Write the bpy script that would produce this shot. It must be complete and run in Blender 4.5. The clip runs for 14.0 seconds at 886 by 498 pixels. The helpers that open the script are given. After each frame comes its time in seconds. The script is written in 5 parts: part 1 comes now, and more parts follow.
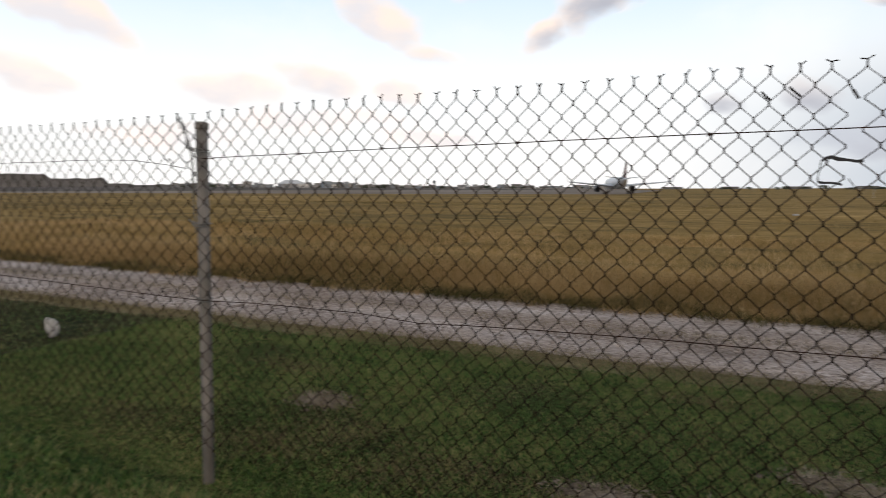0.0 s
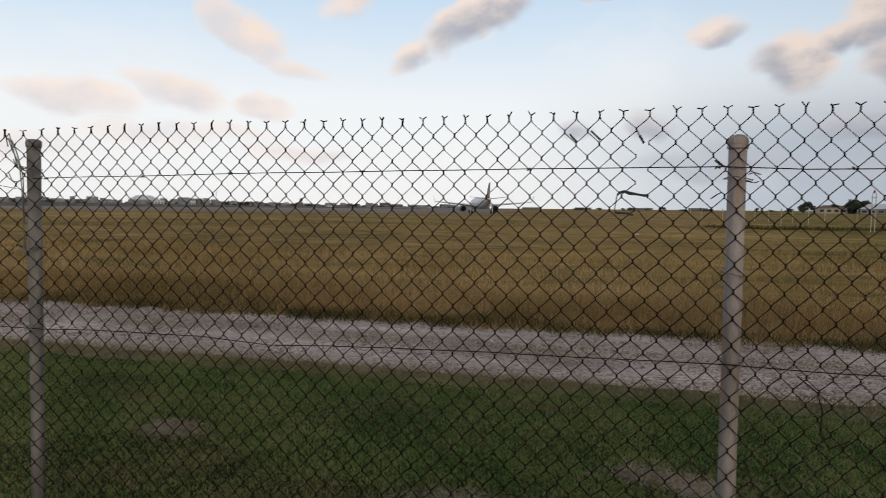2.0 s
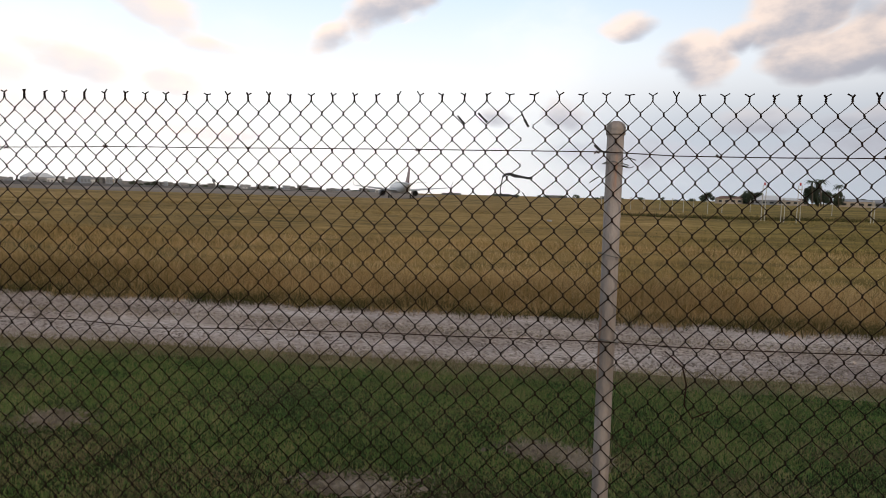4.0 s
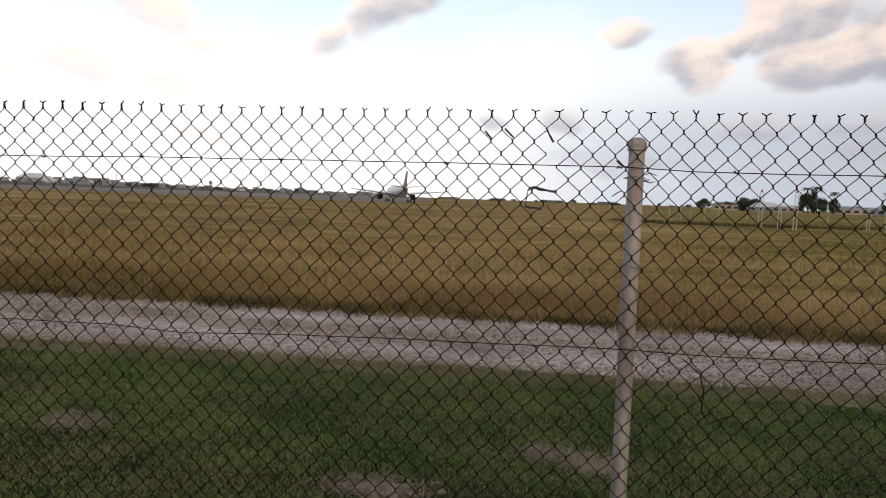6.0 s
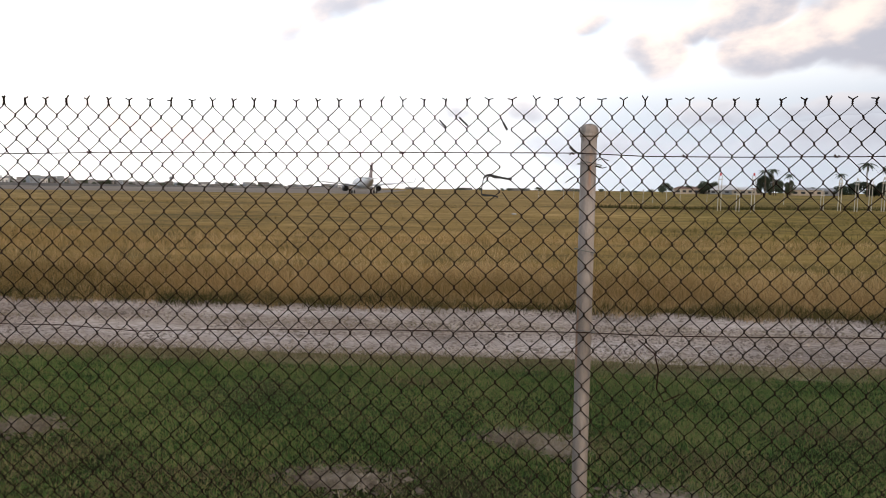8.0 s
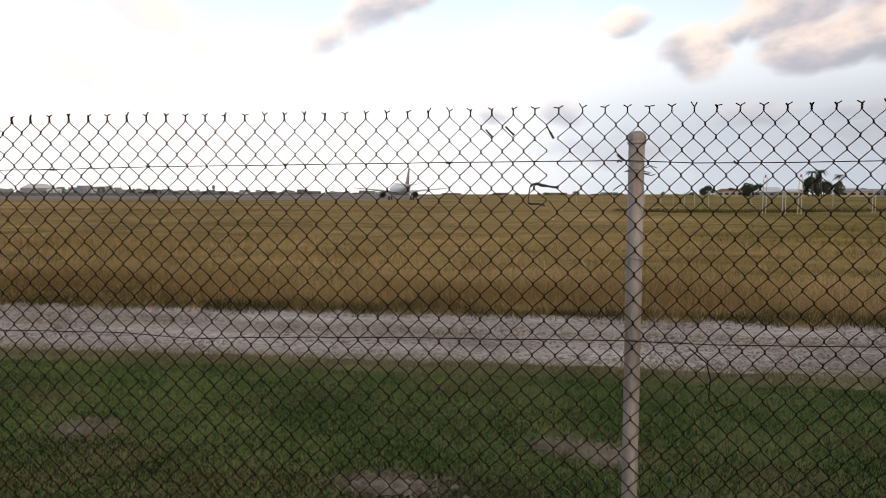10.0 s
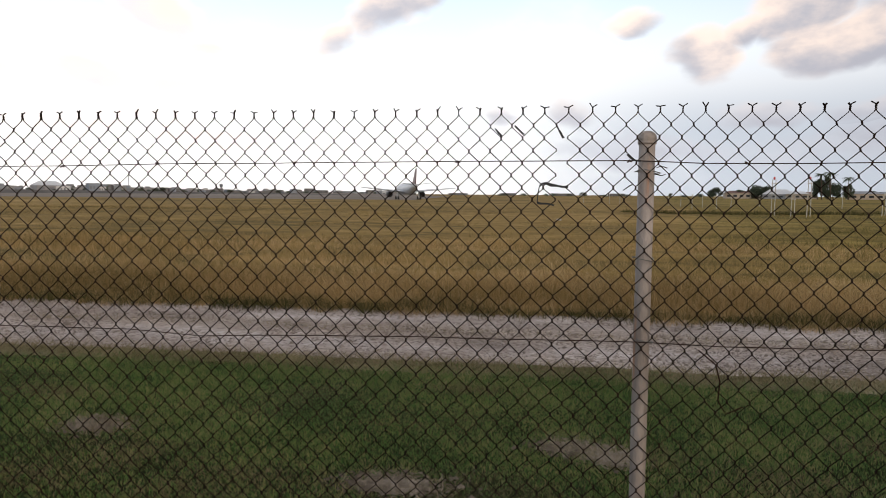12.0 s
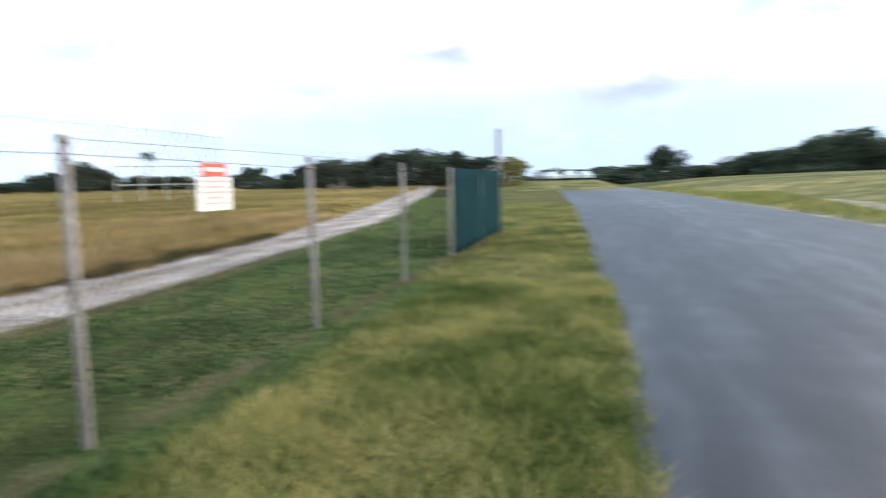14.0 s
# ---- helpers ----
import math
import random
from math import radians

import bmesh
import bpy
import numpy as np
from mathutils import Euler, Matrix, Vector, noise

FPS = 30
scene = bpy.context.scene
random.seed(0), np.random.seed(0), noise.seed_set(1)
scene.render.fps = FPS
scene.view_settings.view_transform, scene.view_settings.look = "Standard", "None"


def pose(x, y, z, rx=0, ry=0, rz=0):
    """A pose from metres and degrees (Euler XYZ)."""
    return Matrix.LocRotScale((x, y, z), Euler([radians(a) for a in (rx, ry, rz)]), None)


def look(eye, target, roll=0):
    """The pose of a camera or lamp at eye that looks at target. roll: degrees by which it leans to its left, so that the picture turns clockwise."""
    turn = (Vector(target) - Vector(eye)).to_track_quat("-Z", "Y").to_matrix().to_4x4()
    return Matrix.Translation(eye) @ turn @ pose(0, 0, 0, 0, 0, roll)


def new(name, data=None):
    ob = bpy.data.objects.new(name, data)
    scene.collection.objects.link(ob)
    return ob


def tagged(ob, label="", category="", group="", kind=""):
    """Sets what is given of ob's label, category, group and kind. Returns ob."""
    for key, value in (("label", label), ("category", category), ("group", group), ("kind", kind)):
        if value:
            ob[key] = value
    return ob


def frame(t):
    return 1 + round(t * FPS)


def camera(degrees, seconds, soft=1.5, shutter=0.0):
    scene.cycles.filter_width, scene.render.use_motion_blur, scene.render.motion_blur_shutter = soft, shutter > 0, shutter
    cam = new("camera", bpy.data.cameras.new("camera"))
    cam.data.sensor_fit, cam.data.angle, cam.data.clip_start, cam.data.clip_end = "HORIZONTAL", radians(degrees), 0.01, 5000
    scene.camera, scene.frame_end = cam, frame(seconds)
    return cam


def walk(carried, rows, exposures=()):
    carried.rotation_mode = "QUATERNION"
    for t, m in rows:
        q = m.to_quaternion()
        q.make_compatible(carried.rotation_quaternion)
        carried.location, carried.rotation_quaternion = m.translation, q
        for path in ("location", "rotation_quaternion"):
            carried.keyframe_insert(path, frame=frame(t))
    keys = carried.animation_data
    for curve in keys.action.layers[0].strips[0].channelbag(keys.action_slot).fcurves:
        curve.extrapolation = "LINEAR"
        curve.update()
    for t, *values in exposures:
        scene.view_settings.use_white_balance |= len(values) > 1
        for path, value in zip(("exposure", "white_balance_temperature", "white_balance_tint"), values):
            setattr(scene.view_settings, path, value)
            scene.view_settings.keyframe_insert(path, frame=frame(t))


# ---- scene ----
cam = camera(70.3, 14.0, soft=0.92, shutter=0.4)
PATH = [
    (0, (2.502, -2.231, 1.464), (1.57, -0.472, 1.273), -0.1),
    (0.2, (2.501, -2.189, 1.461), (1.673, -0.381, 1.265), 0.0),
    (0.5, (2.5, -2.163, 1.46), (1.736, -0.325, 1.26), 0.1),
    (1, (2.508, -2.172, 1.464), (1.793, -0.312, 1.293), 0.7),
    (1.5, (2.554, -2.258, 1.482), (1.914, -0.369, 1.33), 0.7),
    (2, (2.637, -2.329, 1.493), (2.087, -0.41, 1.362), 0.5),
    (2.5, (2.742, -2.284, 1.482), (2.247, -0.349, 1.363), 1.3),
    (3, (2.795, -2.267, 1.466), (2.392, -0.315, 1.3), 0.9),
    (5.5, (2.651, -2.387, 1.503), (2.398, -0.411, 1.326), 2.2),
    (6, (2.648, -2.4, 1.504), (2.359, -0.427, 1.342), 2.0),
    (6.5, (2.636, -2.404, 1.512), (2.265, -0.446, 1.347), 1.0),
    (7, (2.658, -2.411, 1.51), (2.275, -0.457, 1.322), 0.0),
    (7.5, (2.687, -2.404, 1.5), (2.509, -0.422, 1.304), 0.9),
    (10, (2.65, -2.43, 1.516), (2.347, -0.46, 1.342), -0.0),
    (10.5, (2.626, -2.419, 1.512), (2.306, -0.454, 1.317), 1.2),
    (11, (2.629, -2.406, 1.511), (2.301, -0.442, 1.33), 1.2),
    (11.5, (2.635, -2.417, 1.511), (2.293, -0.453, 1.341), 0.5),
    (12, (2.642, -2.424, 1.512), (2.319, -0.458, 1.338), 0.4),
    (12.5, (2.653, -2.428, 1.512), (2.352, -0.459, 1.34), -0.1),
    (12.8, (2.700, -2.450, 1.513), (2.588, -0.453, 1.350), -0.5),
    (13.0, (2.760, -2.471, 1.514), (2.967, -0.487, 1.359), -1.2),
    (13.2, (2.870, -2.425, 1.500), (3.561, -0.559, 1.301), -3.6),
    (13.5, (2.934, -2.586, 1.533), (4.261, -1.102, 1.338), -3.8),
    (13.8, (3.015, -2.774, 1.497), (4.800, -1.890, 1.317), -2.9),
    (14.0, (3.173, -2.818, 1.472), (5.101, -2.332, 1.259), -1.2),
]
EXPOSURES = [(0.0, -0.04, 6550, 8), (0.5, 0.06, 6550, 9), (1.5, -0.15, 6500, 8), (2.5, -0.36, 6450, 7), (3.0, -0.2, 6550, 9), (5.5, 0.05, 6650, 9), (6.5, 0.09, 6650, 9), (7.0, 0.18, 6650, 9), (7.5, 0.4, 6650, 9), (8.5, 0.32, 6650, 9), (10.0, 0.14, 6650, 9), (11.0, 0.22, 6650, 9), (12.0, 0.14, 6650, 9), (12.5, 0.12, 6650, 9), (13.0, 0.26, 6500, 6), (13.2, 0.55, 6400, 4), (13.5, 1.22, 6250, 2), (14.0, 1.44, 5950, 2)]
walk(cam, [(t, look(eye, target, roll)) for t, eye, target, roll in PATH], EXPOSURES)

# ---------------------------------------------------------------- sky and light
SUN_AZ, SUN_EL = 142.0, 17.0          # degrees clockwise from +y, above the horizon

CLOUDS = [  # azimuth, elevation, half length, half height, tilt in degrees, thickness
    (-13.2, 16.6, 5.6, 2.1, 32, 1.9), (-18.6, 13.2, 2.9, 1.4, 32, 1.5), (-24.0, 17.5, 3.0, 1.2, 20, 1.0),
    (-33.1, 14.6, 3.8, 1.7, -28, 1.4), (-28.5, 12.0, 2.6, 1.0, -10, 0.9), (-46.3, 8.4, 4.6, 1.5, -8, 1.5), (-38.4, 9.2, 4.0, 1.5, -10, 1.4), (-31.6, 8.8, 2.6, 1.2, 0, 1.5),
    (6.9, 14.5, 1.6, 0.9, 10, 0.7), (-1.0, 18.6, 3.0, 1.2, 0, 1.2), (1.9, 7.0, 2.2, 1.2, -20, 1.0), (-4.5, 6.6, 1.6, 0.7, 0, 1.0),
    (12.6, 11.4, 3.4, 2.3, -20, 2.2), (15.5, 13.2, 2.6, 1.5, 20, 1.6), (19.5, 15.5, 4.6, 3.4, 20, 2.4), (22.5, 11.6, 5.0, 2.3, 0, 2.6), (29.5, 13.2, 7.5, 4.6, 0, 3.0), (38.0, 13.8, 6.0, 4.0, 0, 2.6), (24.0, 19.0, 8.0, 2.6, 0, 2.0),
    (46.5, 11.4, 5.0, 2.4, 0, 1.8), (52.0, 15.5, 5.0, 2.2, 0, 1.4), (17.0, 6.6, 4.0, 0.9, 4, 1.2), (28.0, 6.6, 6.0, 1.1, 0, 1.3), (38.0, 7.6, 6.0, 1.4, 6, 1.3),
    (62.0, 9.0, 6.5, 1.3, 0, 1.0), (76.0, 12.0, 6.5, 2.0, 0, 1.0), (92.0, 8.0, 8.0, 1.8, 0, 1.1), (104.0, 13.0, 7.0, 1.6, 0, 1.0),
    (-60.9, 9.1, 4.2, 1.5, -8, 1.7), (-58.6, 13.6, 5.5, 1.4, -14, 1.7), (-70.0, 15.0, 6.0, 2.0, 0, 1.3), (-75.0, 17.0, 9.0, 3.0, 0, 1.0),
    (112.0, 14.0, 9.0, 3.0, 0, 1.0), (150.0, 16.0, 12.0, 4.0, 0, 1.0), (200.0, 12.0, 12.0, 3.5, 0, 1.0), (250.0, 15.0, 12.0, 4.0, 0, 1.0), (-95.0, 9.0, 8.0, 2.5, 0, 1.0),
    (27.0, 4.0, 11.0, 1.8, 0, 1.0), (8.0, 4.0, 8.0, 1.4, 0, 1.0), (-51.0, 4.6, 6.0, 1.2, 0, 1.0), (-39.0, 5.8, 7.0, 1.2, 0, 1.0), (-29.0, 4.2, 6.0, 0.9, 0, 1.0)]


def build_world():
    world = bpy.data.worlds.new("sky")
    scene.world = world
    world.use_nodes = True
    nt = world.node_tree
    nt.nodes.clear()
    N, L = nt.nodes.new, nt.links.new

    def val(sock, v):
        if isinstance(v, (int, float)):
            sock.default_value = v
        else:
            L(v, sock)

    def m(op, a, b=0.0, c=0.0):
        n = N("ShaderNodeMath")
        n.operation = op
        for i, v in enumerate((a, b, c)):
            val(n.inputs[i], v)
        return n.outputs[0]

    def ramp(fac, stops):
        n = N("ShaderNodeValToRGB")
        while len(n.color_ramp.elements) < len(stops):
            n.color_ramp.elements.new(0.5)
        for e, (p, c) in zip(n.color_ramp.elements, stops):
            e.position, e.color = p, (*c, 1) if len(c) == 3 else c
        val(n.inputs[0], fac)
        return n.outputs[0]

    def mix(fac, a, b):
        n = N("ShaderNodeMix")
        n.data_type = "RGBA"
        val(n.inputs[0], fac)
        for sock, v in ((n.inputs[6], a), (n.inputs[7], b)):
            if isinstance(v, tuple):
                sock.default_value = (*v, 1)
            else:
                L(v, sock)
        return n.outputs[2]

    tc = N("ShaderNodeTexCoord")
    sep = N("ShaderNodeSeparateXYZ")
    L(tc.outputs["Generated"], sep.inputs[0])
    az = m("DEGREES", m("ARCTAN2", sep.outputs[0], sep.outputs[1]))
    az_true = az
    el = m("DEGREES", m("ARCSINE", sep.outputs[2]))
    sky = N("ShaderNodeTexSky")
    sky.sky_type, sky.sun_disc = "NISHITA", False
    sky.sun_elevation, sky.sun_rotation = radians(SUN_EL), radians(SUN_AZ)
    sky.air_density, sky.dust_density, sky.ozone_density = 1.0, 1.2, 1.5
    scaled = N("ShaderNodeVectorMath")
    scaled.operation = "SCALE"
    L(sky.outputs[0], scaled.inputs[0])
    scaled.inputs["Scale"].default_value = SKY
    # pale haze that thins out with height, over the clear sky
    up = m("MULTIPLY", m("MAXIMUM", el, 0.0), 1 / 90)
    haze = ramp(up, [(0.0, HAZE[0]), (0.10, HAZE[1]), (0.21, HAZE[2]), (0.5, HAZE[3]), (1.0, HAZE[4])])
    thick = ramp(up, [(0.0, (1, 1, 1)), (0.12, (0.9, 0.9, 0.9)), (0.3, (0.7, 0.7, 0.7)), (1.0, (0.5, 0.5, 0.5))])
    clear = mix(thick, scaled.outputs[0], haze)
    # greyer blue haze low down over the houses
    aside, below = N("ShaderNodeMapRange"), N("ShaderNodeMapRange")
    for node, fac, lo, hi in ((aside, az, -14.0, 14.0), (below, el, 13.0, 5.0)):
        node.interpolation_type = "SMOOTHSTEP"
        val(node.inputs[0], fac)
        node.inputs[1].default_value, node.inputs[2].default_value = lo, hi
    clear = mix(m("MULTIPLY", m("MULTIPLY", aside.outputs[0], below.outputs[0]), 0.9), clear, GREY_HAZE)
    # clouds
    flat = N("ShaderNodeCombineXYZ")
    L(az, flat.inputs[0])
    val(flat.inputs[1], m("MULTIPLY", el, 1.7))

    def cloud_noise(scale, detail, rough, seed, step=(0.0, 0.0, 0.0)):
        n = N("ShaderNodeTexNoise")
        n.inputs["Scale"].default_value, n.inputs["Detail"].default_value, n.inputs["Roughness"].default_value = scale, detail, rough
        shift = N("ShaderNodeVectorMath")
        L(flat.outputs[0], shift.inputs[0])
        shift.inputs[1].default_value = (seed + step[0], seed * 0.7 + step[1], seed * 1.3)
        L(shift.outputs[0], n.inputs["Vector"])
        return n.outputs[0]

    n1, n2, n3 = cloud_noise(0.20, 7, 0.52, 11.0), cloud_noise(0.20, 7, 0.52, 11.0, (-1.6, 2.0, 0.0)), cloud_noise(0.05, 5, 0.6, 90.0)
    wa, we = cloud_noise(0.12, 3, 0.5, 31.0), cloud_noise(0.12, 3, 0.5, 67.0)
    az, el_w = m("MULTIPLY_ADD", m("SUBTRACT", wa, 0.5), 5.0, az), m("MULTIPLY_ADD", m("SUBTRACT", we, 0.5), 3.5, el)
    body_mass, low, weight = -4.0, 0.0, 0.02
    for a, e, w, h, tilt, thick_by in CLOUDS:
        wrapped = az
        if a > 180:
            wrapped = m("FLOORED_MODULO", az, 360.0)
        ct, st = math.cos(radians(tilt)), math.sin(radians(tilt))
        du, dv = m("SUBTRACT", wrapped, a), m("SUBTRACT", el_w, e)
        u = m("MULTIPLY_ADD", du, ct / w, m("MULTIPLY", dv, st / w))
        v = m("MULTIPLY_ADD", dv, ct / h, m("MULTIPLY", du, -st / h))
        d = m("SUBTRACT", 1.0, m("MULTIPLY_ADD", v, v, m("MULTIPLY", u, u)))
        d = m("MULTIPLY", d, thick_by)
        body_mass = m("MAXIMUM", body_mass, d)
        if -80 < a < 110 and e > 6:
            inside = m("MAXIMUM", m("ADD", d, 0.5), 0.0)
            low, weight = m("MULTIPLY_ADD", inside, v, low), m("ADD", inside, weight)
    under = m("DIVIDE", low, weight)
    dens = m("MULTIPLY_ADD", n1, 3.0, m("ADD", body_mass, -1.5))
    mask = N("ShaderNodeMapRange")
    mask.interpolation_type = "SMOOTHSTEP"
    val(mask.inputs[0], dens)
    mask.inputs[1].default_value, mask.inputs[2].default_value, mask.inputs[4].default_value = -0.6, 1.1, 0.95
    core = N("ShaderNodeMapRange")
    core.interpolation_type = "SMOOTHSTEP"
    val(core.inputs[0], m("ADD", m("MULTIPLY", m("MINIMUM", dens, 1.3), 0.22), m("MULTIPLY_ADD", m("SUBTRACT", n2, n1), 1.9, m("MULTIPLY", under, -0.55))))
    core.inputs[1].default_value, core.inputs[2].default_value = -0.25, 0.8
    high = N("ShaderNodeMapRange")
    val(high.inputs[0], el)
    high.inputs[1].default_value, high.inputs[2].default_value = 6.0, 11.5
    side = N("ShaderNodeMapRange")
    val(side.inputs[0], az_true)
    side.inputs[1].default_value, side.inputs[2].default_value = -27.0, -14.0
    low_tint, dark_tint = mix(side.outputs[0], CLOUD_PALE, CLOUD_LOW), mix(side.outputs[0], CLOUD_DIM, CLOUD_DARK)
    tint = mix(core.outputs[0], mix(high.outputs[0], low_tint, CLOUD_LIT), dark_tint)
    # a thin wide veil breaks up the clear parts
    veil = N("ShaderNodeMapRange")
    veil.interpolation_type = "SMOOTHSTEP"
    val(veil.inputs[0], n3)
    veil.inputs[1].default_value, veil.inputs[2].default_value, veil.inputs[4].default_value = 0.5, 0.75, 0.35
    clear = mix(veil.outputs[0], clear, VEIL)
    final = mix(mask.outputs[0], clear, tint)
    # the overcast is duller over the road than over the airfield
    turn = m("MAXIMUM", m("COSINE", m("RADIANS", m("SUBTRACT", az_true, 85.0))), 0.0)
    dull = N("ShaderNodeVectorMath")
    dull.operation = "MULTIPLY"
    L(final, dull.inputs[0])
    L(mix(m("POWER", turn, 1.5), (1.0, 1.0, 1.0), (0.50, 0.52, 0.56)), dull.inputs[1])
    final = dull.outputs[0]
    bg, out = N("ShaderNodeBackground"), N("ShaderNodeOutputWorld")
    L(final, bg.inputs[0])
    bg.inputs[1].default_value = WORLD
    L(bg.outputs[0], out.inputs[0])


SKY, WORLD = 0.10, 1.2
HAZE = [(0.93, 0.91, 0.91), (0.97, 0.97, 0.99), (0.66, 0.83, 1.02), (0.72, 0.72, 0.74), (0.76, 0.72, 0.69)]
GREY_HAZE = (0.48, 0.53, 0.61)
CLOUD_PALE, CLOUD_DIM = (0.98, 0.88, 0.84), (0.76, 0.72, 0.75)
CLOUD_LIT, CLOUD_LOW, CLOUD_DARK, VEIL = (0.96, 0.79, 0.70), (0.56, 0.58, 0.645), (0.44, 0.44, 0.50), (0.95, 0.93, 0.93)
build_world()

lamp = bpy.data.lights.new("sun", "SUN")
lamp.energy, lamp.angle, lamp.color = 1.6, radians(24), (1.0, 0.76, 0.52)
sun = new("sun", lamp)
away = Vector((math.sin(radians(SUN_AZ)) * math.cos(radians(SUN_EL)), math.cos(radians(SUN_AZ)) * math.cos(radians(SUN_EL)), math.sin(radians(SUN_EL))))
sun.matrix_world = look(away * 50, (0, 0, 0))


# ---------------------------------------------------------------- materials
def material(name, stops, scale=8.0, rough=0.8, metal=0.0, detail=6.0, bump=0.0, bump_scale=40.0, coarse=0.7, spread=0.35,
             island=0.0, obj_random=0.0, stretch=(1, 1, 1), translucent=0.0, specular=0.3):
    """Noise-driven colour over several stops, broken up at two scales, with fine relief."""
    mat = bpy.data.materials.new(name)
    mat.use_nodes = True
    nt = mat.node_tree
    nt.nodes.clear()
    N, L = nt.nodes.new, nt.links.new
    out, bsdf = N("ShaderNodeOutputMaterial"), N("ShaderNodeBsdfPrincipled")
    bsdf.inputs["Roughness"].default_value, bsdf.inputs["Metallic"].default_value = rough, metal
    bsdf.inputs["Specular IOR Level"].default_value = specular
    geo, mapping = N("ShaderNodeNewGeometry"), N("ShaderNodeMapping")
    mapping.inputs["Scale"].default_value = stretch
    if obj_random:
        tc = N("ShaderNodeTexCoord")
        L(tc.outputs["Object"], mapping.inputs[0])
    else:
        L(geo.outputs["Position"], mapping.inputs[0])
    fine, wide = N("ShaderNodeTexNoise"), N("ShaderNodeTexNoise")
    for n, sc, de in ((fine, scale, detail), (wide, scale * coarse * 0.15, 3.0)):
        n.inputs["Scale"].default_value, n.inputs["Detail"].default_value, n.inputs["Roughness"].default_value = sc, de, 0.6
        L(mapping.outputs[0], n.inputs["Vector"])
    total = N("ShaderNodeMath")
    total.operation = "ADD"
    L(fine.outputs[0], total.inputs[0])
    L(wide.outputs[0], total.inputs[1])
    fac = total.outputs[0]
    extra = (geo.outputs["Random Per Island"], island) if island else None
    if obj_random:
        info = N("ShaderNodeObjectInfo")
        extra = (info.outputs["Random"], obj_random)
    if extra:
        shift = N("ShaderNodeMath")
        shift.operation = "MULTIPLY_ADD"
        L(extra[0], shift.inputs[0])
        shift.inputs[1].default_value = extra[1] * 2
        more = N("ShaderNodeMath")
        more.operation = "SUBTRACT"
        L(fac, more.inputs[0])
        more.inputs[1].default_value = extra[1]
        L(more.outputs[0], shift.inputs[2])
        fac = shift.outputs[0]
    rng = N("ShaderNodeMapRange")
    L(fac, rng.inputs[0])
    rng.inputs[1].default_value, rng.inputs[2].default_value = 1.0 - spread, 1.0 + spread
    cr = N("ShaderNodeValToRGB")
    while len(cr.color_ramp.elements) < len(stops):
        cr.color_ramp.elements.new(0.5)
    for e, (p, c) in zip(cr.color_ramp.elements, stops):
        e.position, e.color = p, (*c, 1)
    L(rng.outputs[0], cr.inputs[0])
    L(cr.outputs[0], bsdf.inputs["Base Color"])
    if bump:
        bn, bp = N("ShaderNodeTexNoise"), N("ShaderNodeBump")
        bn.inputs["Scale"].default_value, bn.inputs["Detail"].default_value = bump_scale, 5.0
        L(mapping.outputs[0], bn.inputs["Vector"])
        L(bn.outputs[0], bp.inputs["Height"])
        bp.inputs["Strength"].default_value, bp.inputs["Distance"].default_value = bump, 0.02
        L(bp.outputs[0], bsdf.inputs["Normal"])
    surf = bsdf.outputs[0]
    if translucent:
        tr, mx = N("ShaderNodeBsdfTranslucent"), N("ShaderNodeMixShader")
        L(cr.outputs[0], tr.inputs[0])
        mx.inputs[0].default_value = translucent
        L(surf, mx.inputs[1])
        L(tr.outputs[0], mx.inputs[2])
        surf = mx.outputs[0]
    L(surf, out.inputs[0])
    return mat


M = {}
M["field"] = material("dry_field", [(0.0, (0.066, 0.058, 0.016)), (0.3, (0.130, 0.090, 0.029)), (0.6, (0.218, 0.142, 0.047)), (1.0, (0.36, 0.25, 0.10))], scale=1.1, rough=0.95, bump=0.9, bump_scale=7, coarse=0.3, spread=0.30, stretch=(0.45, 1, 1), detail=9, specular=0.05)
M["far_blade"] = material("far_blade", [(0.0, (0.050, 0.045, 0.014)), (0.35, (0.130, 0.094, 0.031)), (0.7, (0.26, 0.178, 0.068)), (1.0, (0.44, 0.33, 0.16))], scale=0.35, rough=0.8, island=0.22, spread=0.34, translucent=0.25, specular=0.1, stretch=(0.3, 1, 1))
M["seed_head"] = material("seed_head", [(0.0, (0.15, 0.105, 0.045)), (0.5, (0.30, 0.22, 0.11)), (1.0, (0.50, 0.39, 0.23))], scale=2.0, rough=0.85, island=0.35, spread=0.45, translucent=0.25, specular=0.1)
# lawn ground: shade between the blades is put into this dark soil colour
M["lawn"] = material("shaded_lawn_soil", [(0.0, (0.010, 0.013, 0.005)), (0.4, (0.020, 0.025, 0.009)), (0.75, (0.042, 0.040, 0.018)), (1.0, (0.10, 0.08, 0.046))], scale=5, rough=0.95, bump=0.8, bump_scale=60, specular=0.05)
M["verge"] = material("verge_soil", [(0.0, (0.04, 0.045, 0.016)), (0.5, (0.09, 0.085, 0.03)), (1.0, (0.16, 0.13, 0.055))], scale=4, rough=0.95, bump=0.8, bump_scale=50, specular=0.05)
M["track"] = material("gravel_track", [(0.0, (0.16, 0.132, 0.115)), (0.3, (0.25, 0.211, 0.190)), (0.65, (0.325, 0.283, 0.261)), (1.0, (0.46, 0.412, 0.386))], scale=22, rough=0.9, bump=1.0, bump_scale=30, stretch=(0.6, 1.5, 1), spread=0.21, specular=0.1, detail=10, coarse=0.2)
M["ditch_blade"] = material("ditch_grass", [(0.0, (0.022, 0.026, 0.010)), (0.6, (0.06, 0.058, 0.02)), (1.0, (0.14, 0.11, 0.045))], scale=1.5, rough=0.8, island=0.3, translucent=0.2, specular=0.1)
